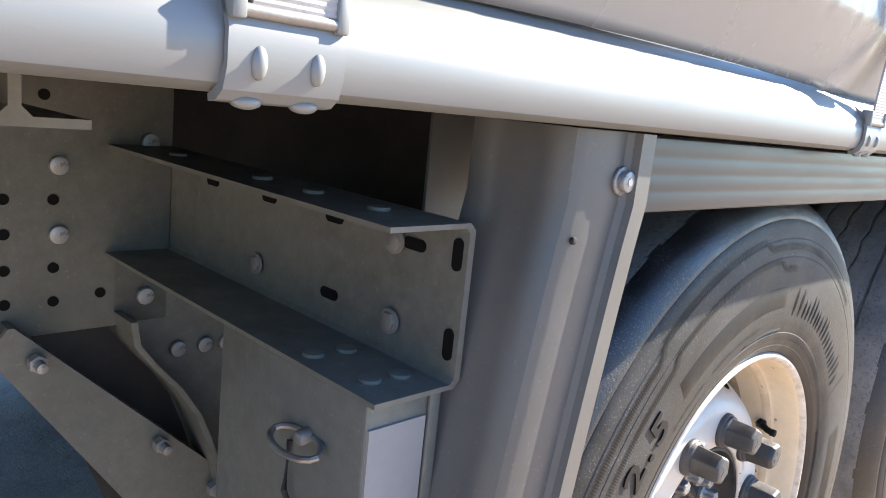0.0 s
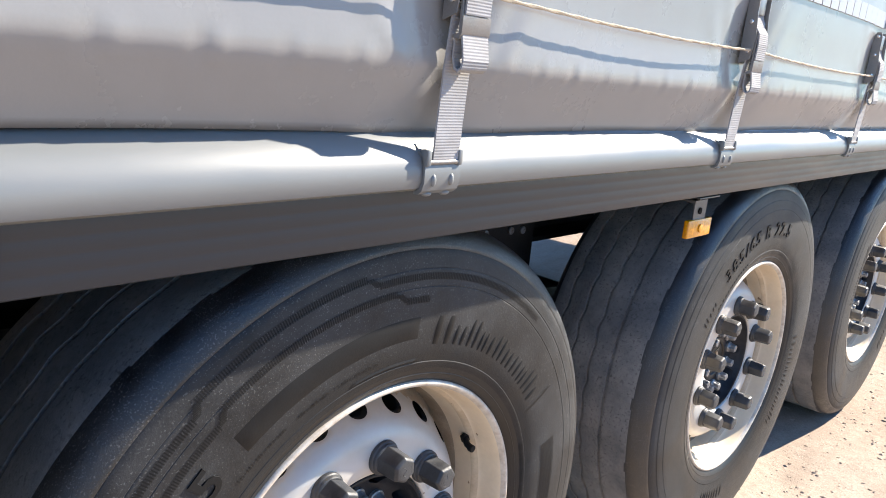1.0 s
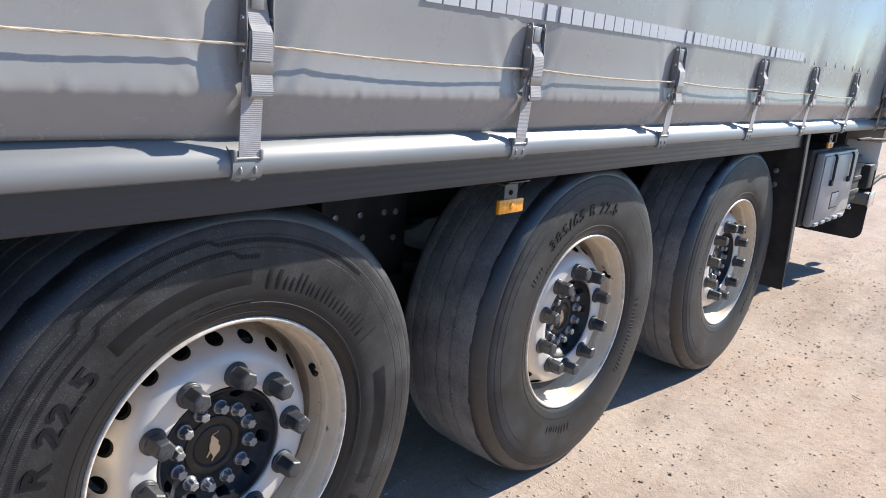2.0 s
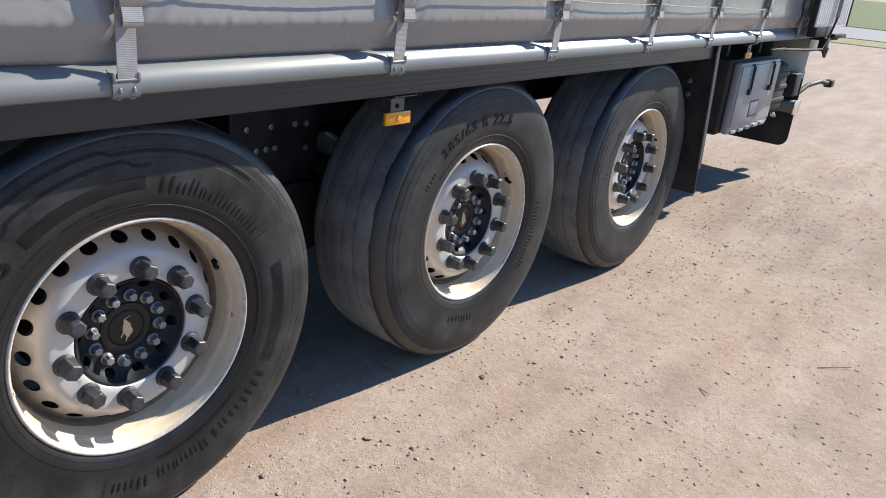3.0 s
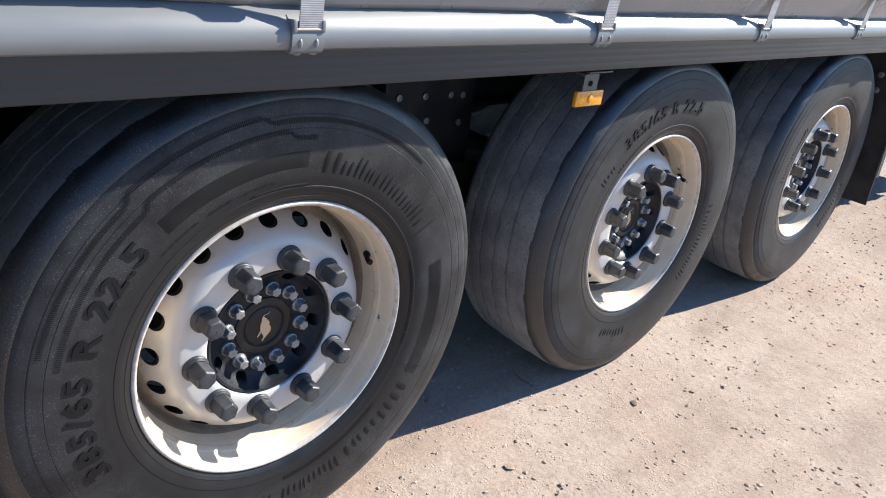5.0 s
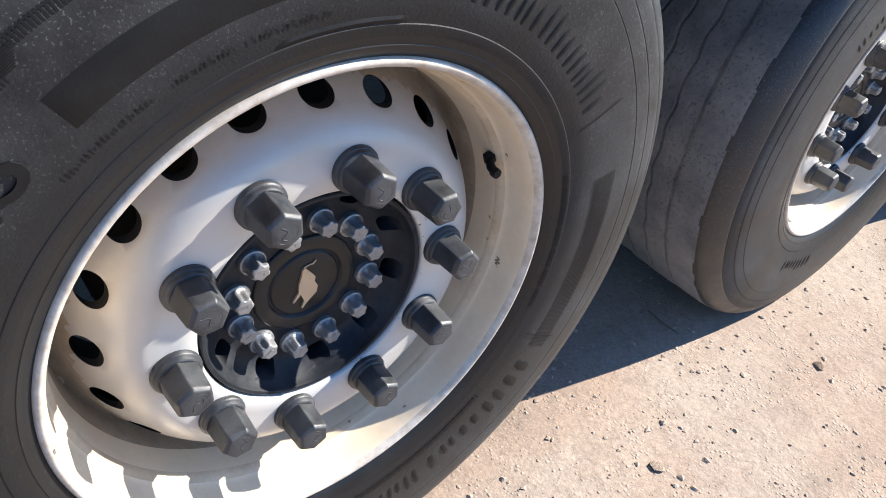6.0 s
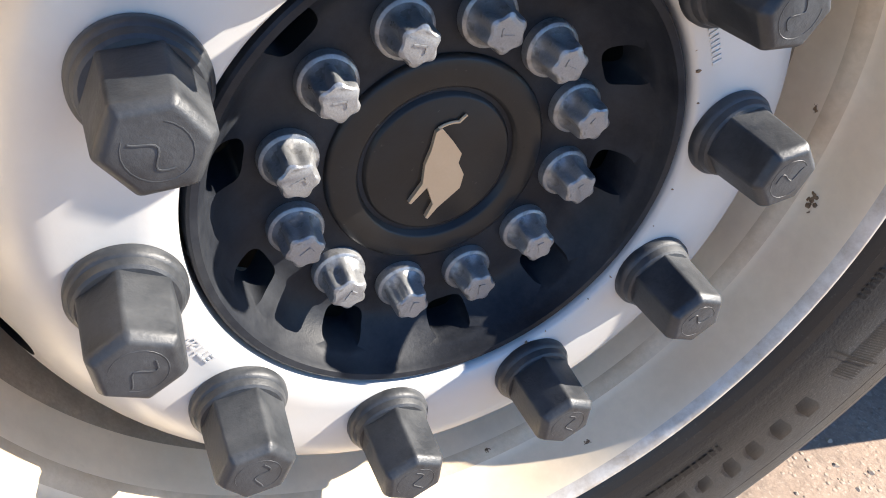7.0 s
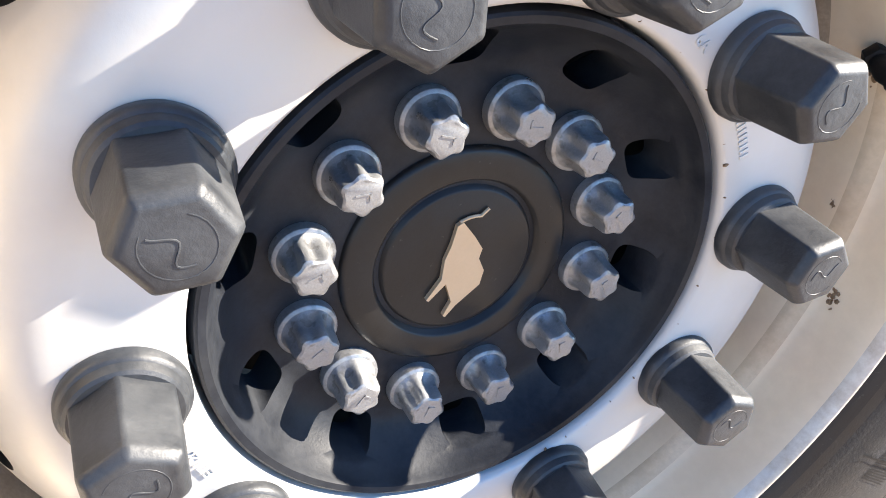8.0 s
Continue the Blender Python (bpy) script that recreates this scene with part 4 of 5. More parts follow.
def arc_patch(s, r0, r1, a0, a1, lift, steps=24, rsteps=4):
    """A raised patch on the sidewall between two radii and two angles in degrees."""
    k = len(s.v)
    for i in range(steps + 1):
        a = radians(a0 + (a1 - a0) * i / steps)
        for j in range(rsteps + 1):
            r = r0 + (r1 - r0) * j / rsteps
            down = 0.001 if steps > 2 and (i in (0, steps) or j in (0, rsteps)) else 0.0
            s.v.append((r * math.cos(a), tyre_side(r) - lift + down * 1.5, r * math.sin(a)))
    for i in range(steps):
        for j in range(rsteps):
            p = k + i * (rsteps + 1) + j
            s.f.append((p, p + rsteps + 1, p + rsteps + 2, p + 1))


def wrapped_text(s, text, size, r0, a0, lift=0.0012, thick=0.001, inward=False, squeeze=1.0, surface=None, spacing=1.06):
    """Characters set round the sidewall; they start at angle a0 and run clockwise, tops outwards."""
    data = bpy.data.curves.new("letters", "FONT")
    data.body, data.size, data.extrude, data.resolution_u = text, size, thick, 3
    data.offset = size * 0.017
    data.space_character = spacing
    ob = bpy.data.objects.new("letters", data)
    scene.collection.objects.link(ob)
    bpy.context.view_layer.update()
    me = bpy.data.meshes.new_from_object(ob.evaluated_get(bpy.context.evaluated_depsgraph_get()))
    bm = bmesh.new()
    bm.from_mesh(me)
    bmesh.ops.triangulate(bm, faces=bm.faces[:])
    bmesh.ops.remove_doubles(bm, verts=bm.verts[:], dist=1e-6)
    for v in bm.verts:
        u, w, d = v.co
        r = r0 + (-w if inward else w)
        a = radians(a0) + (1 if inward else -1) * u * squeeze / r0
        v.co = (r * math.cos(a), (tyre_side(r) if surface is None else surface) - lift - d, r * math.sin(a))
    s.take(bm)
    bpy.data.objects.remove(ob)


def bars(marks, r0, r1, a0, a1, widths, gap=0.35):
    """Plain raised strokes in place of a name: two thin uprights to each space."""
    total = sum(widths) + gap * (len(widths) - 1)
    at = a0
    for k, w in enumerate(widths):
        to = at + (a1 - a0) * w / total
        tall = 1.0 if k == 0 else (0.72, 0.72, 0.9, 0.68, 0.74, 0.7, 1.0)[(k + len(widths)) % 7]
        top = (r0 + (r1 - r0) * tall, r1)[a1 < a0 and r1 < r0]
        for lo, hi in ((0.0, 0.36), (0.64, 1.0)) if w > 0.6 else ((0.1, 0.9),):
            one = Shape()
            arc_patch(one, r0, top, at + (to - at) * lo, at + (to - at) * hi, 0.0014, 4, 3)
            marks.append(("raised_bar", one, ""))
        at = to + (a1 - a0) * gap / total


def patch(marks, *values):
    one = Shape()
    arc_patch(one, *values)
    marks.append(("raised_band", one, ""))


def lettering(marks, text, *values, **kw):
    """Raised characters, each one a piece of its own."""
    whole = Shape()
    wrapped_text(whole, text, *values, **kw)
    root = list(range(len(whole.v)))

    def find(i):
        while root[i] != i:
            root[i] = root[root[i]]
            i = root[i]
        return i

    for f in whole.f:
        for i in f[1:]:
            root[find(i)] = find(f[0])
    pieces = collections.defaultdict(list)
    for f in whole.f:
        pieces[find(f[0])].append(f)
    for faces in pieces.values():
        used = sorted({i for f in faces for i in f})
        at = {i: k for k, i in enumerate(used)}
        marks.append(("raised_character", Shape().add([whole.v[i] for i in used], [[at[i] for i in f] for f in faces]), ""))


def disc_mark(text, size, r0, a0):
    """Small characters embossed on the flat face of the wheel disc."""
    one = Shape()
    wrapped_text(one, text, size, r0, a0, lift=0.0, thick=0.0005, surface=0.0418)
    return one


def hatch_band(s, runs, width=0.0095):
    """A band of fine radial ticks that runs round the shoulder and steps outwards between its runs (radius, angle, angle)."""
    for k, (r, a0, a1) in enumerate(runs):
        n = int((a0 - a1) / 0.42)
        for i in range(n):
            a = a0 - 0.42 * i
            arc_patch(s, r - width / 2, r + width / 2, a, a - 0.21, 0.0009, 1, 2)
        if k + 1 < len(runs):
            r2, b0, _ = runs[k + 1]
            for i in range(9):
                f = (i + 0.5) / 9
                rr, a = r + (r2 - r) * f, a1 + (b0 - a1) * f
                arc_patch(s, rr - 0.0009, rr + 0.0002, a + 0.75, a - 0.75, 0.0012, 2, 1)


meshes = dict(rim=rim_mesh(), tyre=tyre_mesh(), hub=hub_mesh(), cover=hub_cover_mesh(), emblem=emblem_mesh(), bolt=hub_bolt_mesh(), cap=nut_cap_mesh(), mark=cap_mark_mesh())
valve_mesh = Shape().cylinder(0.0085, 0.009, look((0.269, 0.066, 0), (0.262, 0.056, 0)), 6, bevel=0.001).tube([(0.270, 0.066, 0), (0.264, 0.059, 0.0), (0.2595, 0.052, 0.0), (0.2575, 0.042, 0.0)], 0.0056, 12).cylinder(0.0064, 0.009, at_y(0.2572, 0.041, 0.0), 12, bevel=0.001).mesh("valve", RUBBER_MARK)


def turned(angle):
    """A turn in the wheel's plane: a point at angle 0 goes to that angle (degrees, from the tail side upwards)."""
    return Matrix.Rotation(radians(-angle), 4, "Y")


def wheel(x, phase, hub_phase, marks, rust, embossed=()):
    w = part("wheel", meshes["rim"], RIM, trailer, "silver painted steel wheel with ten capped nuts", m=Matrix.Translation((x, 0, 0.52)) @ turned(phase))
    part("tyre", meshes["tyre"], RUBBER, w, "worn dusty black truck tyre", m=turned(-phase))
    for name, shape, label in marks:
        mark = part(name, shape, RUBBER_MARK, w, label, m=turned(-phase), angle=30)
        if name == "fine_hatching":
            mark["kind"] = "stuff"
    part("hub", meshes["hub"], HUB, w, "black painted hub with openings", m=turned(1.6))
    part("hub_cover", meshes["cover"], HUBCAP, w, "black hub cover")
    part("emblem", meshes["emblem"], EMBLEM, w, "tan emblem shape", m=turned(-phase))
    for i in range(12):
        a = radians(hub_phase - phase + 30 * i)
        part("hub_bolt", meshes["bolt"], ZINC, w, m=Matrix.Translation((0.0852 * math.cos(a), 0, 0.0852 * math.sin(a))) @ turned(17 * i))
    for i in range(10):
        a = radians(36 * i)
        at = Matrix.Translation((0.1675 * math.cos(a), 0, 0.1675 * math.sin(a))) @ turned(36 * i + rng.uniform(-30, 30))
        part("nut_cap", meshes["cap"], NUTCAP, w, m=at)
        part("cap_mark", meshes["mark"], NUTCAP, w, m=at)
    for shape in embossed:
        part("embossed_mark", shape, RIM, w, m=turned(-phase))
    part("valve", valve_mesh, RUBBER_MARK, w, m=turned(25.0 - phase))
    for a, r, y, size in rust:
        crumbs = Shape()
        for k in range(14):  # a scab with crumbs scattered round it
            far, way = size * (rng.random() ** 0.7) * 1.05, rng.uniform(0, 6.3)
            grain = size * rng.uniform(0.14, 0.42) * (1.15 - 0.6 * far / size)
            bm = pebble(k * 5 + int(abs(a)), 0.45)
            bm.transform(turned(a - phase) @ Matrix.Translation((r, y + far * math.cos(way), far * math.sin(way))) @ Matrix.Diagonal((min(0.0012, grain * 0.4), grain, grain, 1)) @ pose(0, 0, 0, 0, 90, 0))
            crumbs.take(bm)
        part("rust_spot", crumbs, RUST, w, "brown rust scab", angle=20)
    for k in range(16):
        a = (-62, -55, -50, -41, -33, -28, -15, -4, 6, 17, 25, 33, 47, 58, 71, 82)[k] + rng.uniform(-2, 2)
        bm = pebble(k + 11, 0.5)
        size = rng.uniform(0.0006, 0.0017) if k % 5 else 0.003
        bm.transform(turned(a - phase) @ Matrix.Translation((0.1412 + rng.uniform(0, 0.003), 0.0428, 0)) @ Matrix.Diagonal((size * 0.7, 0.0010, size * 1.4, 1)))
        part("rust_spot", Shape().take(bm), RUST, w, angle=20)
    return w


m1 = []
NAME = (1.6, 1.1, 1.0, 0.8, 0.5, 1.0, 1.0, 1.0, 0.8, 1.0, 0.5)
bars(m1, 0.358, 0.402, 81, 33, NAME)
patch(m1, 0.371, 0.402, 128.9, 86.0, 0.0016, 30)
patch(m1, 0.334, 0.341, 105, 84, 0.0010, 20, 2)
lettering(m1, "385/65 R 22.5", 0.056, 0.371, 202.5, squeeze=1.18, spacing=1.17)
bars(m1, 0.372, 0.412, -33, -64, (1.2, 1, 1, 0.7, 0.4))
bars(m1, 0.372, 0.412, -67, -89, (1.1, 1, 1, 0.7, 0.4, 1))
bars(m1, 0.372, 0.412, -93, -107, (1.2, 1.1, 1.0))
for a in (-26, -110, 30):
    patch(m1, 0.35, 0.42, a, a + 0.25, 0.0015, 1, 3)
hatch = Shape()
hatch_band(hatch, ((0.457, 165, 130.3), (0.471, 128.8, 98), (0.458, 96, 48)))
hatch_band(hatch, ((0.427, 168, 128.6), (0.4405, 127.1, 92), (0.427, 90, 84)))
for i in range(46):
    arc_patch(hatch, 0.341, 0.349, -45 - 0.95 * i, -45.5 - 0.95 * i - 0.2 * (i % 3), 0.0010, 1, 1)
    if i % 7 != 3:
        arc_patch(hatch, 0.322, 0.329, 20 - 0.85 * i, 19.5 - 0.85 * i, 0.0010, 1, 1)
for i in range(60):
    if i % 9 not in (3, 7) and i not in (22, 23, 24, 40, 41):
        arc_patch(hatch, 0.349, 0.3545 - 0.001 * (i % 3), 134 - 0.62 * i, 133.7 - 0.62 * i - 0.06 * (i % 2), 0.0010, 1, 1)
for i in range(124):
    arc_patch(hatch, 0.373, 0.410, 14.5 - 0.35 * i, 14.34 - 0.35 * i, 0.0007, 1, 3)
m1.append(("fine_hatching", hatch, "fine moulded lines and small print"))

m2 = []
lettering(m2, "385/65 R 22.5", 0.048, 0.376, 131.0, squeeze=1.11, spacing=1.27)
bars(m2, 0.366, 0.392, 150, 140, (1.0, 0.5, 1.0))
bars(m2, 0.355, 0.395, 3, -42, NAME)
bars(m2, 0.352, 0.388, -90, -113, (1.2, 1, 1, 0.7, 0.4))
bars(m2, 0.335, 0.345, 140, 112, (1, 0.6, 1.3, 0.8, 1, 0.5, 1.2, 0.9))
m3 = []
bars(m3, 0.357, 0.395, 178, 142, NAME)
bars(m3, 0.357, 0.395, -15, -50, (1.2, 1, 1, 0.7, 0.4, 1, 1))

EMBOSSED = [disc_mark("ET120", 0.0078, 0.1525, -148.5), disc_mark("6A", 0.0078, 0.150, 58.5)]
for k in range(8):
    bar = Shape()
    a = radians(35.2 - 1.2 * k)
    bar.box(-0.0028, 0.0028, 0.0412, 0.0422, -0.0010, 0.0010, 0.0002, m=Matrix.Translation((0.1535 * math.cos(a), 0, 0.1535 * math.sin(a))) @ turned(math.degrees(a)))
    EMBOSSED.append(bar)
wheel(0.0, 80.23, 110.2, m1, [(-9.5, 0.2824, 0.045, 0.0075), (3, 0.2729, 0.07, 0.003), (-4, 0.2733, 0.066, 0.0025), (23, 0.2728, 0.072, 0.012), (26, 0.2819, 0.05, 0.006), (45, 0.2748, 0.06, 0.004), (60, 0.2842, 0.03, 0.003), (-60, 0.2842, 0.03, 0.003), (-75, 0.2748, 0.06, 0.003), (185, 0.2902, 0.004, 0.004), (196, 0.2896, 0.006, 0.003)], EMBOSSED)
wheel(1.316, 91.0, 101.0, m2, [(20, 0.2824, 0.045, 0.006), (8, 0.2729, 0.07, 0.004), (30, 0.2728, 0.072, 0.008)])
wheel(2.634, 99.0, 120.0, m3, [(12, 0.2824, 0.045, 0.006), (35, 0.2729, 0.07, 0.005)])
for x in (0.0, 1.316, 2.634):
    part("axle", Shape().cylinder(0.07, 1.9, at_y(x, 1.2, 0.52), 24), CHASSIS_DARK, trailer, "black axle tube")
    part("brake_drum", Shape().cylinder(0.20, 0.22, at_y(x, 0.33, 0.52), 40, bevel=0.01), CHASSIS_DARK, trailer, "dark brake housing behind the wheel")
    part("far_tyre", meshes["tyre"], RUBBER, trailer, "black tyre on the far side", m=Matrix.Translation((x, 2.07, 0.52)))
    part("air_spring", Shape().cylinder(0.12, 0.26, Matrix.Translation((x + 0.42, 0.62, 0.64)), 24, bevel=0.04), RUBBER, trailer, "black rubber air spring")


# ---- strap tensioners ----
def strip(points, x0, x1, t=0.0022):
    """A band of webbing through (y, z) points, with fine cross ribs."""
    pts = []
    for (y0, z0), (y1, z1) in zip(points, points[1:]):
        n = max(1, int(math.hypot(y1 - y0, z1 - z0) / 0.0016))
        pts += [(y0 + (y1 - y0) * i / n, z0 + (z1 - z0) * i / n) for i in range(n)]
    pts.append(points[-1])
    s = Shape()
    rows = []
    for i, (y, z) in enumerate(pts):
        a, b = pts[max(0, i - 1)], pts[min(len(pts) - 1, i + 1)]
        d = math.hypot(b[0] - a[0], b[1] - a[1]) or 1
        ny, nz = -(b[1] - a[1]) / d, (b[0] - a[0]) / d
        h = t * (0.62 if i % 2 else 0.48)
        rows.append((y, z, ny, nz, h))
    k = len(rows)
    for sgn in (1, -1):
        for x in (x0, x1):
            s.v += [(x, y + sgn * ny * h, z + sgn * nz * h) for y, z, ny, nz, h in rows]
    for i in range(k - 1):
        s.f += [(i, i + 1, k + i + 1, k + i), (2 * k + i, 3 * k + i, 3 * k + i + 1, 2 * k + i + 1), (i, 2 * k + i, 2 * k + i + 1, i + 1), (k + i, k + i + 1, 3 * k + i + 1, 3 * k + i)]
    s.f += [(0, k, 3 * k, 2 * k), (k - 1, 3 * k - 1, 4 * k - 1, 2 * k - 1)]
    return s


def tensioner_meshes():
    made = {}
    cheeks = Shape()
    for x in (-0.0262, 0.0242):
        cheeks.extrude([(-0.092, 1.300), (-0.112, 1.308), (-0.116, 1.345), (-0.112, 1.385), (-0.112, 1.415), (-0.108, 1.427), (-0.098, 1.427), (-0.092, 1.415)], [lambda a, b, x=x, d=d: (x + d, a, b) for d in (0.0, 0.002)])
    cheeks.box(-0.0242, 0.0242, -0.095, -0.093, 1.30, 1.422, 0.0)
    cheeks.box(-0.014, 0.014, -0.108, -0.104, 1.385, 1.420, 0.001)
    made["frame"] = cheeks.mesh("frame", STEEL, angle=30)
    turn_x = Matrix.Rotation(radians(90), 4, "Y")
    made["pin"] = Shape().cylinder(0.0042, 0.058, turn_x, 14, bevel=0.001).mesh("pin", CHROME)
    made["lever"] = Shape().extrude([(-0.106, 1.283), (-0.115, 1.282), (-0.1185, 1.288), (-0.1190, 1.306), (-0.1170, 1.306), (-0.1170, 1.352), (-0.114, 1.354), (-0.114, 1.288), (-0.106, 1.286)], along_x((-0.0225, 0.0225))).mesh("lever", STEEL, angle=30)
    made["strap"] = strip([(-0.0945, 1.146), (-0.096, 1.19), (-0.099, 1.25), (-0.103, 1.29), (-0.106, 1.325)], -0.0205, 0.0205).mesh("strap", WEBBING, angle=15)
    loop = [(-0.116, 1.288), (-0.119, 1.272), (-0.121, 1.260), (-0.119, 1.252), (-0.114, 1.249), (-0.109, 1.252), (-0.106, 1.262), (-0.106, 1.285)]
    made["loop"] = strip(loop, -0.0195, 0.0215).mesh("loop", WEBBING, angle=15)
    made["upper"] = strip([(-0.1185, 1.307), (-0.1195, 1.335), (-0.118, 1.352), (-0.110, 1.364), (-0.105, 1.380), (-0.099, 1.400)], -0.0195, 0.0195).mesh("strap", WEBBING, angle=15)
    hook = Shape()
    sec = [(-0.076, 1.166), (-0.0895, 1.154), (-0.0955, 1.140), (-0.0955, 1.124), (-0.0925, 1.1145), (-0.087, 1.1100), (-0.080, 1.1090), (-0.0795, 1.1120), (-0.082, 1.1130), (-0.0875, 1.1165), (-0.0922, 1.126), (-0.0922, 1.139), (-0.0875, 1.152), (-0.074, 1.1635)]
    hook.extrude(sec, along_x((-0.029, 0.029)))
    bump = bmesh.new()
    bmesh.ops.create_uvsphere(bump, u_segments=14, v_segments=10, radius=1)
    lower = bump.copy()
    rib = Shape().take(bump, Matrix.Translation((0, -0.0950, 1.1265)) @ Matrix.Diagonal((0.0040, 0.0032, 0.0072, 1)))
    rib.take(lower, Matrix.Translation((0, -0.0855, 1.1100)) @ Matrix.Diagonal((0.0075, 0.0050, 0.0034, 1)))
    made["rib"] = rib.mesh("hook_rib", RAIL, angle=60)
    made["ear"] = Shape().box(-0.0035, 0.0035, -0.098, -0.086, 1.143, 1.161, 0.0015).mesh("hook_ear", RAIL)
    made["hook"] = hook.mesh("hook", RAIL, angle=30)
    made["bar"] = Shape().cylinder(0.003, 0.048, turn_x, 12).mesh("bar", STEEL)
    return made


tm = tensioner_meshes()
for x in STRAPS:
    dx, dz = rng.uniform(-0.004, 0.006), rng.uniform(-0.003, 0.004)
    tensioner = new("strap_tensioner")
    tagged(tensioner, "steel over-centre buckle with grey webbing strap hooked on the rail", "strap tensioner", "strap tensioners along the curtain")
    tensioner.matrix_basis = pose(x + dx + 0.006, 0, dz)
    part("frame", tm["frame"], STEEL, tensioner)
    for y, z in ((-0.103, 1.417), (-0.104, 1.372), (-0.106, 1.322)):
        part("pin", tm["pin"], CHROME, tensioner, "bright steel pin", m=pose(-0.001, y, z))
    part("lever", tm["lever"], STEEL, tensioner, "worn steel lever plate")
    part("strap", tm["strap"], WEBBING, tensioner, "grey ribbed webbing", m=pose(-0.004, 0, -dz))
    part("loop", tm["loop"], WEBBING, tensioner, "folded strap end")
    part("strap", tm["upper"], WEBBING, tensioner, "grey ribbed webbing")
    hook_ob = part("hook", tm["hook"], RAIL, tensioner, "pale metal rail hook", m=pose(-0.006 - dx, 0, -dz))
    for side in (-1, 1):
        part("hook_rib", tm["rib"], RAIL, hook_ob, m=pose(0.0145 * side, 0, 0))
        part("hook_ear", tm["ear"], RAIL, hook_ob, m=pose(0.0255 * side, 0, 0))
    part("bar", tm["bar"], STEEL, hook_ob, m=pose(0, -0.0945, 1.147))

# cord threaded through the buckles
cord = Shape()
pts = []
for i in range(1400):
    x = -2.0 + 5.68 * i / 1399
    prev = max((s for s in STRAPS if s <= x), default=-3.2)
    nxt = min((s for s in STRAPS if s > x), default=4.0)
    f = (x - prev) / (nxt - prev)
    sag = 0.010 * 4 * f * (1 - f)
    pts.append((x, -0.1090 - 0.0015 * math.sin(math.pi * f) + 0.001 * noise.noise(Vector((x * 9, 0, 0))), 1.3345 - 0.0088 * (x + 0.4) - sag * 0.6 + 0.0012 * noise.noise(Vector((x * 6, 5, 0)))))
for turn in (0.0, math.pi):  # two strands laid round each other
    cord.tube([(x, y - 0.0004 + 0.0005 * math.cos(x * 70 + turn), z + 0.0006 * math.sin(x * 70 + turn)) for x, y, z in pts], 0.0018, 6)
tagged(new("rope", cord.mesh("rope", ROPE)), "thin tan cord threaded through the strap buckles", "rope")

# ---- amber side markers ----
def marker(x, y, z, s=1.0):
    holder = part("marker_bracket", Shape().extrude([(-0.003, 0.0), (0.0, 0.0), (0.0, 0.040), (0.03, 0.043), (0.03, 0.046), (-0.003, 0.046)], [lambda a, b, d=d: (x + d, y + a + 0.008, z + b + 0.012) for d in (-0.030, 0.026)]), PILLAR, trailer, "small grey bracket of a side marker")
    part("hole", Shape().cylinder(0.007, 0.003, at_y(x - 0.004, y + 0.0042, z + 0.036), 14), HOLE_SHADE, holder)
    part("tab", Shape().box(x - 0.02, x + 0.075, y + 0.001, y + 0.018, z + 0.0605, z + 0.064, 0.001), PILLAR, holder)
    body = Shape().box(x - 0.053 * s, x + 0.053 * s, y, y + 0.012, z - 0.019 * s, z + 0.019 * s, 0.003)
    part("reflector", body, AMBER, holder, "amber plastic side marker lens")
    part("boss", Shape().cylinder(0.009, 0.004, at_y(x, y - 0.001, z), 14, bevel=0.001), AMBER, holder)


marker(0.808, -0.033, 0.971)
marker(3.86, -0.01, 1.025, 0.9)

# ---- tool box ----
tool_box = new("tool_box")
tagged(tool_box, "grey plastic tool box with two latches hung under the trailer", "tool box")
part("body", Shape().box(3.70, 4.50, 0.03, 0.50, 0.55, 1.0, 0.02), CHASSIS_DARK, tool_box, "black box body")
for x in (3.80, 4.38):
    part("hanger", Shape().box(x, x + 0.04, 0.10, 0.45, 1.0, 1.085, 0.002), CHASSIS_DARK, tool_box, "black steel hanger strap")
lid = part("lid", Shape().box(3.76, 4.50, -0.02, 0.03, 0.555, 0.985, 0.018).box(3.775, 4.485, -0.026, -0.018, 0.60, 0.965, 0.006), BOX, tool_box, "grey plastic lid")
for x in (3.95, 4.33):
    latch = part("latch", Shape().tube([(x - 0.013, -0.024, 0.972), (x - 0.013, -0.036, 0.955), (x - 0.012, -0.038, 0.82), (x + 0.012, -0.038, 0.82), (x + 0.013, -0.036, 0.955), (x + 0.013, -0.024, 0.972)], 0.0045, 8), CHASSIS_DARK, lid, "black latch loop")
    part("catch", Shape().box(x - 0.020, x + 0.020, -0.042, -0.024, 0.788, 0.822, 0.006), CHASSIS_DARK, latch, "dark latch catch")
part("label_frame", Shape().box(4.04, 4.20, -0.0275, -0.024, 0.640, 0.740, 0.001), CHASSIS_DARK, lid)
part("label_plate", Shape().box(4.048, 4.192, -0.0290, -0.025, 0.647, 0.733, 0.001), BOX, lid, "raised plain label field")
for i in range(5):
    part("hinge", Shape().box(3.80 + 0.135 * i, 3.88 + 0.135 * i, -0.030, -0.01, 0.558, 0.578, 0.004), BOX, lid)

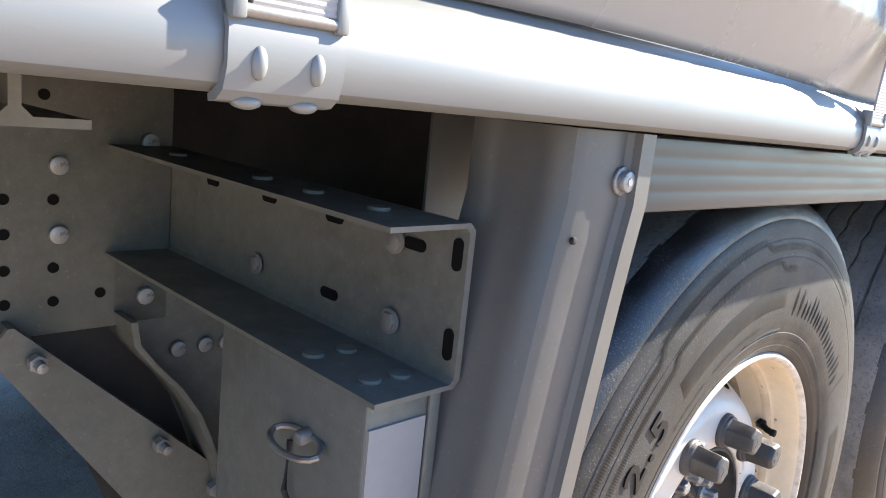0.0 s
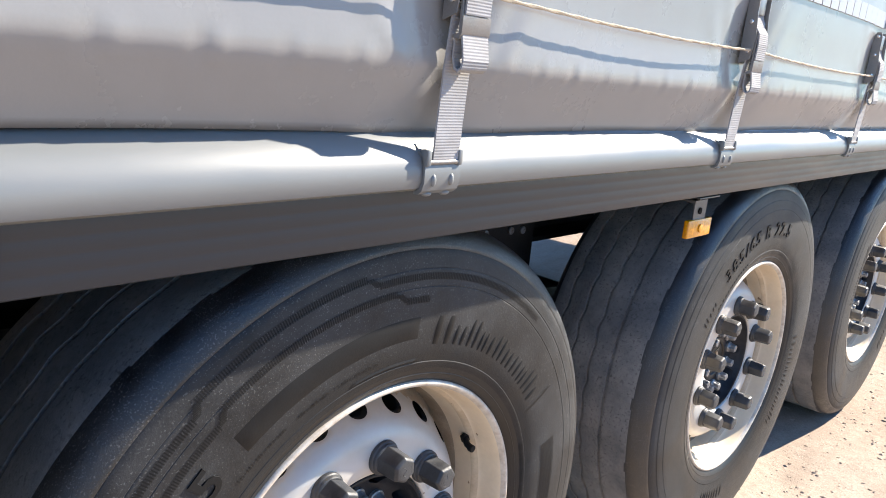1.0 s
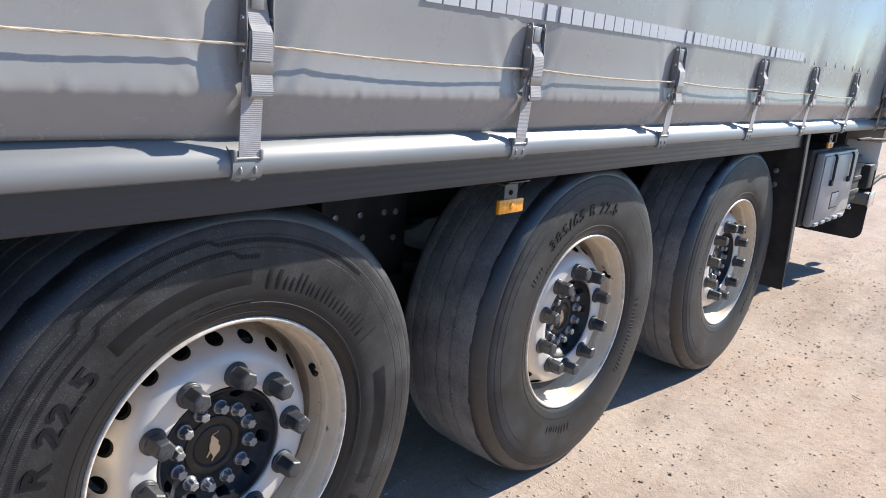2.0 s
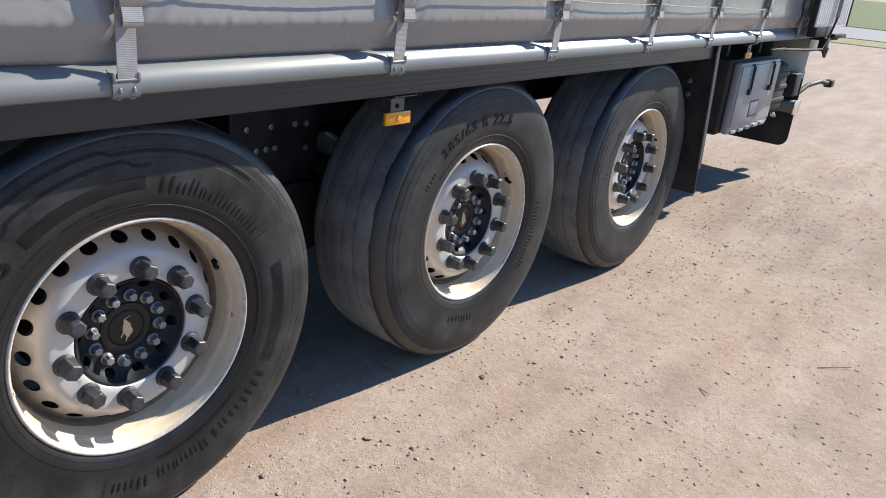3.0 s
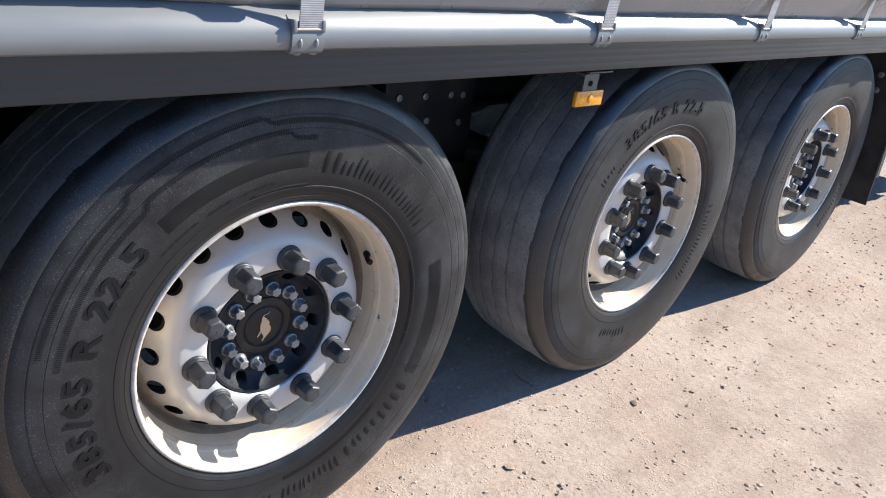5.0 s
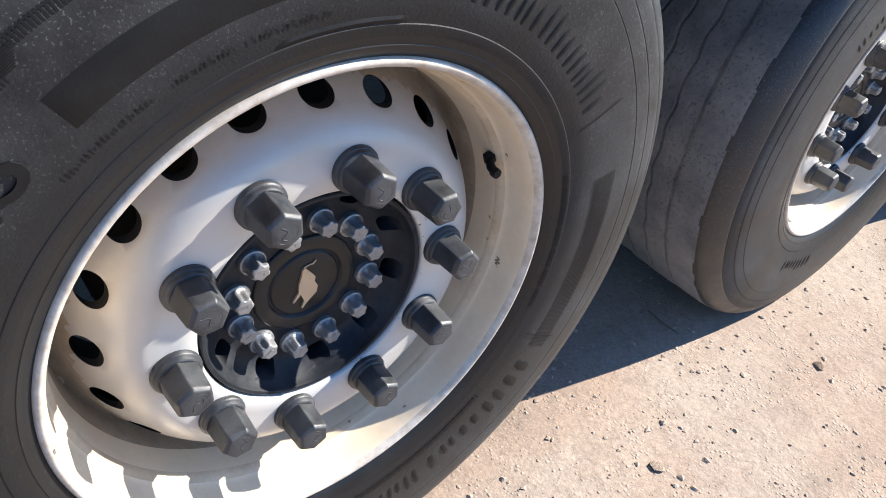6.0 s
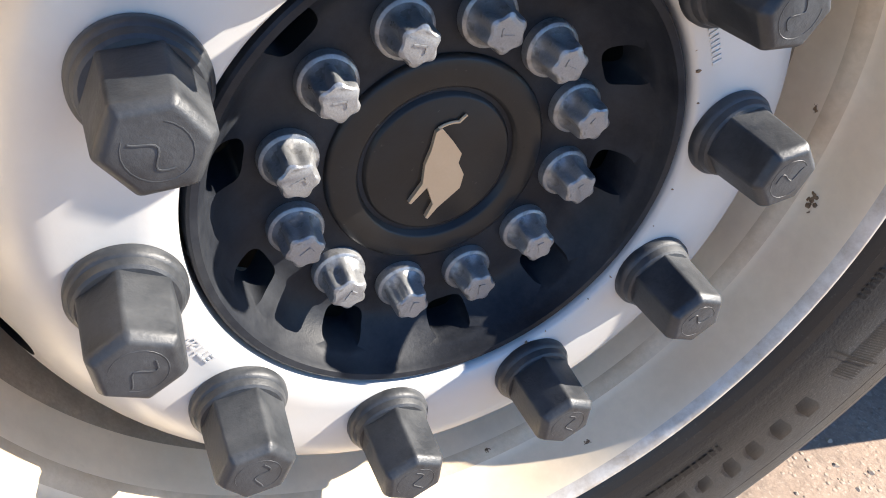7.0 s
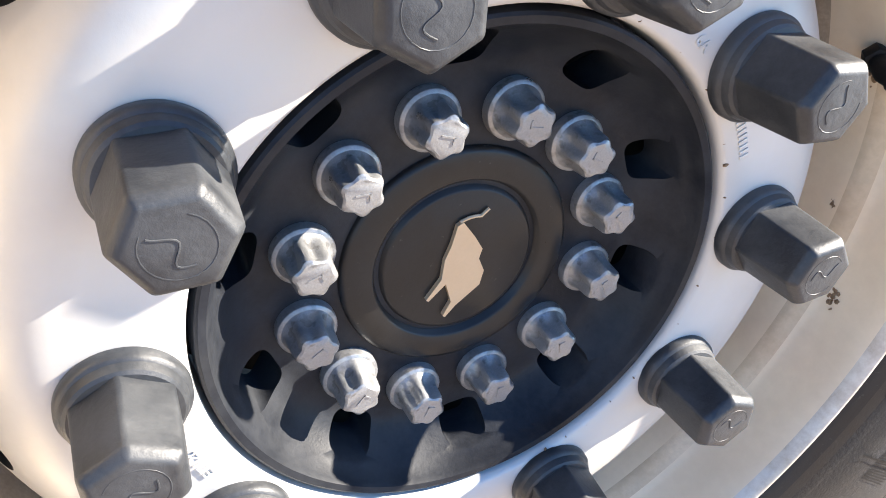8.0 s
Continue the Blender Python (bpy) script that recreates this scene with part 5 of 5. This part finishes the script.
# ---- tail ----
tail = part("tail_frame", Shape().box(5.20, TAIL + 0.02, -0.065, -0.02, 1.115, 3.9, 0.006).box(5.10, TAIL + 0.02, -0.02, 2.42, 1.0, 1.112, 0.006), STEEL, trailer, "grey steel tail frame")
door_panel = Shape().box(4.42, 5.24, -0.185, -0.160, 1.20, 3.75, 0.004)
for i in range(16):
    door_panel.box(4.45 + 0.048 * i, 4.484 + 0.048 * i, -0.1875, -0.183, 1.215, 3.73, 0.001)
rear_door = part("rear_door", door_panel, WHITE, trailer, "white ribbed rear door folded back along the side")
part("edge_seal", Shape().box(4.392, 4.418, -0.19, -0.155, 1.20, 3.75, 0.004), CHASSIS_DARK, rear_door, "black rubber edge seal")
part("edge_seal", Shape().box(5.242, 5.268, -0.19, -0.155, 1.20, 3.75, 0.004), CHASSIS_DARK, rear_door, "black rubber edge seal")
for z in (1.35, 2.4, 3.4):
    part("hinge", Shape().box(5.22, 5.32, -0.175, -0.05, z, z + 0.06, 0.006), STEEL, rear_door, "steel door hinge")
part("locking_bar", Shape().tube([(4.86, -0.205, 1.26), (4.86, -0.205, 2.4), (4.86, -0.205, 3.7)], 0.013, 12), STEEL, rear_door, "upright steel locking bar")
part("lever", Shape().tube([(4.86, -0.205, 1.27), (4.835, -0.208, 1.235), (4.79, -0.205, 1.163), (4.69, -0.20, 1.058), (4.45, -0.195, 1.064), (4.15, -0.19, 1.074), (3.92, -0.185, 1.082)], 0.007, 10).box(3.66, 3.92, -0.195, -0.178, 1.080, 1.094, 0.005), CHASSIS_DARK, rear_door, "bent dark steel locking lever")
catch = Shape().box(4.50, 4.90, -0.185, -0.13, 1.135, 1.20, 0.006).box(4.76, 4.85, -0.20, -0.15, 1.04, 1.13, 0.012).box(4.95, 5.27, -0.20, -0.17, 1.12, 1.15, 0.006).box(4.90, 5.24, -0.16, -0.05, 1.10, 1.14, 0.006)
catch.tube([(4.70, -0.2, 1.06), (4.73, -0.21, 1.03), (4.78, -0.205, 1.01), (4.84, -0.2, 1.06)], 0.010, 8)
part("catch", catch, CHASSIS_DARK, rear_door, "dark steel door catch")
part("tail_plate", Shape().box(5.215, 5.225, 0.0, 0.62, 0.80, 1.005, 0.003), WHITE, trailer, "pale dusty plate above the rear mudflap")
canister = new("canister")
tagged(canister, "black ribbed plastic canister with a drain tap below the trailer", "canister")
part("body", Shape().box(4.53, 4.97, 0.03, 0.40, 0.575, 0.93, 0.05), CHASSIS_DARK, canister, angle=50)
part("hanger", Shape().box(4.72, 4.78, 0.12, 0.36, 0.925, 1.085, 0.004), CHASSIS_DARK, canister, "black steel hanger strap")
for z in (0.66, 0.75, 0.84):
    part("rib", Shape().box(4.56, 4.94, 0.022, 0.034, z, z + 0.03, 0.005), CHASSIS_DARK, canister)
corner = [(0.07 - 0.07 * math.cos(a), 0.355 - 0.07 * math.sin(a)) for a in (math.pi / 12 * k for k in range(7))]
part("drain_tap", Shape().cylinder(0.014, 0.035, Matrix.Translation((4.86, 0.05, 0.565)), 14, bevel=0.003).cylinder(0.010, 0.03, at_y(4.86, 0.045, 0.556), 12), CHROME, canister, "small bright drain tap")
part("mudflap", Shape().extrude(corner + [(0.62, 0.285), (0.62, 0.86), (0.0, 0.86)], [lambda a, b, x=x: (x, a, b) for x in (5.23, 5.242)]), CHASSIS_DARK, trailer, "black rear mudflap")
bumper = part("bumper", Shape().box(5.08, 5.20, -0.02, 2.35, 0.56, 0.645, 0.010), CHASSIS, trailer, "grey steel rear underrun bumper")
part("end_cap", Shape().box(5.07, 5.21, -0.034, -0.02, 0.55, 0.655, 0.006), CHROME, bumper, "bright bumper end cap")
lamp = part("rear_lamp", Shape().box(5.05, 5.20, 0.0, 0.40, 0.675, 0.845, 0.012), CHASSIS_DARK, trailer, "black rear lamp housing")
part("lens", Shape().box(5.20, 5.212, 0.02, 0.38, 0.69, 0.83, 0.006), RED, lamp, "red lamp lens")
part("lamp_arm", Shape().tube([(5.24, 0.04, 0.66), (5.45, 0.01, 0.735), (5.72, -0.01, 0.75), (5.95, -0.02, 0.72)], 0.018, 10).box(5.93, 6.03, -0.05, 0.01, 0.69, 0.75, 0.01), CHASSIS_DARK, trailer, "black rubber marker lamp arm")
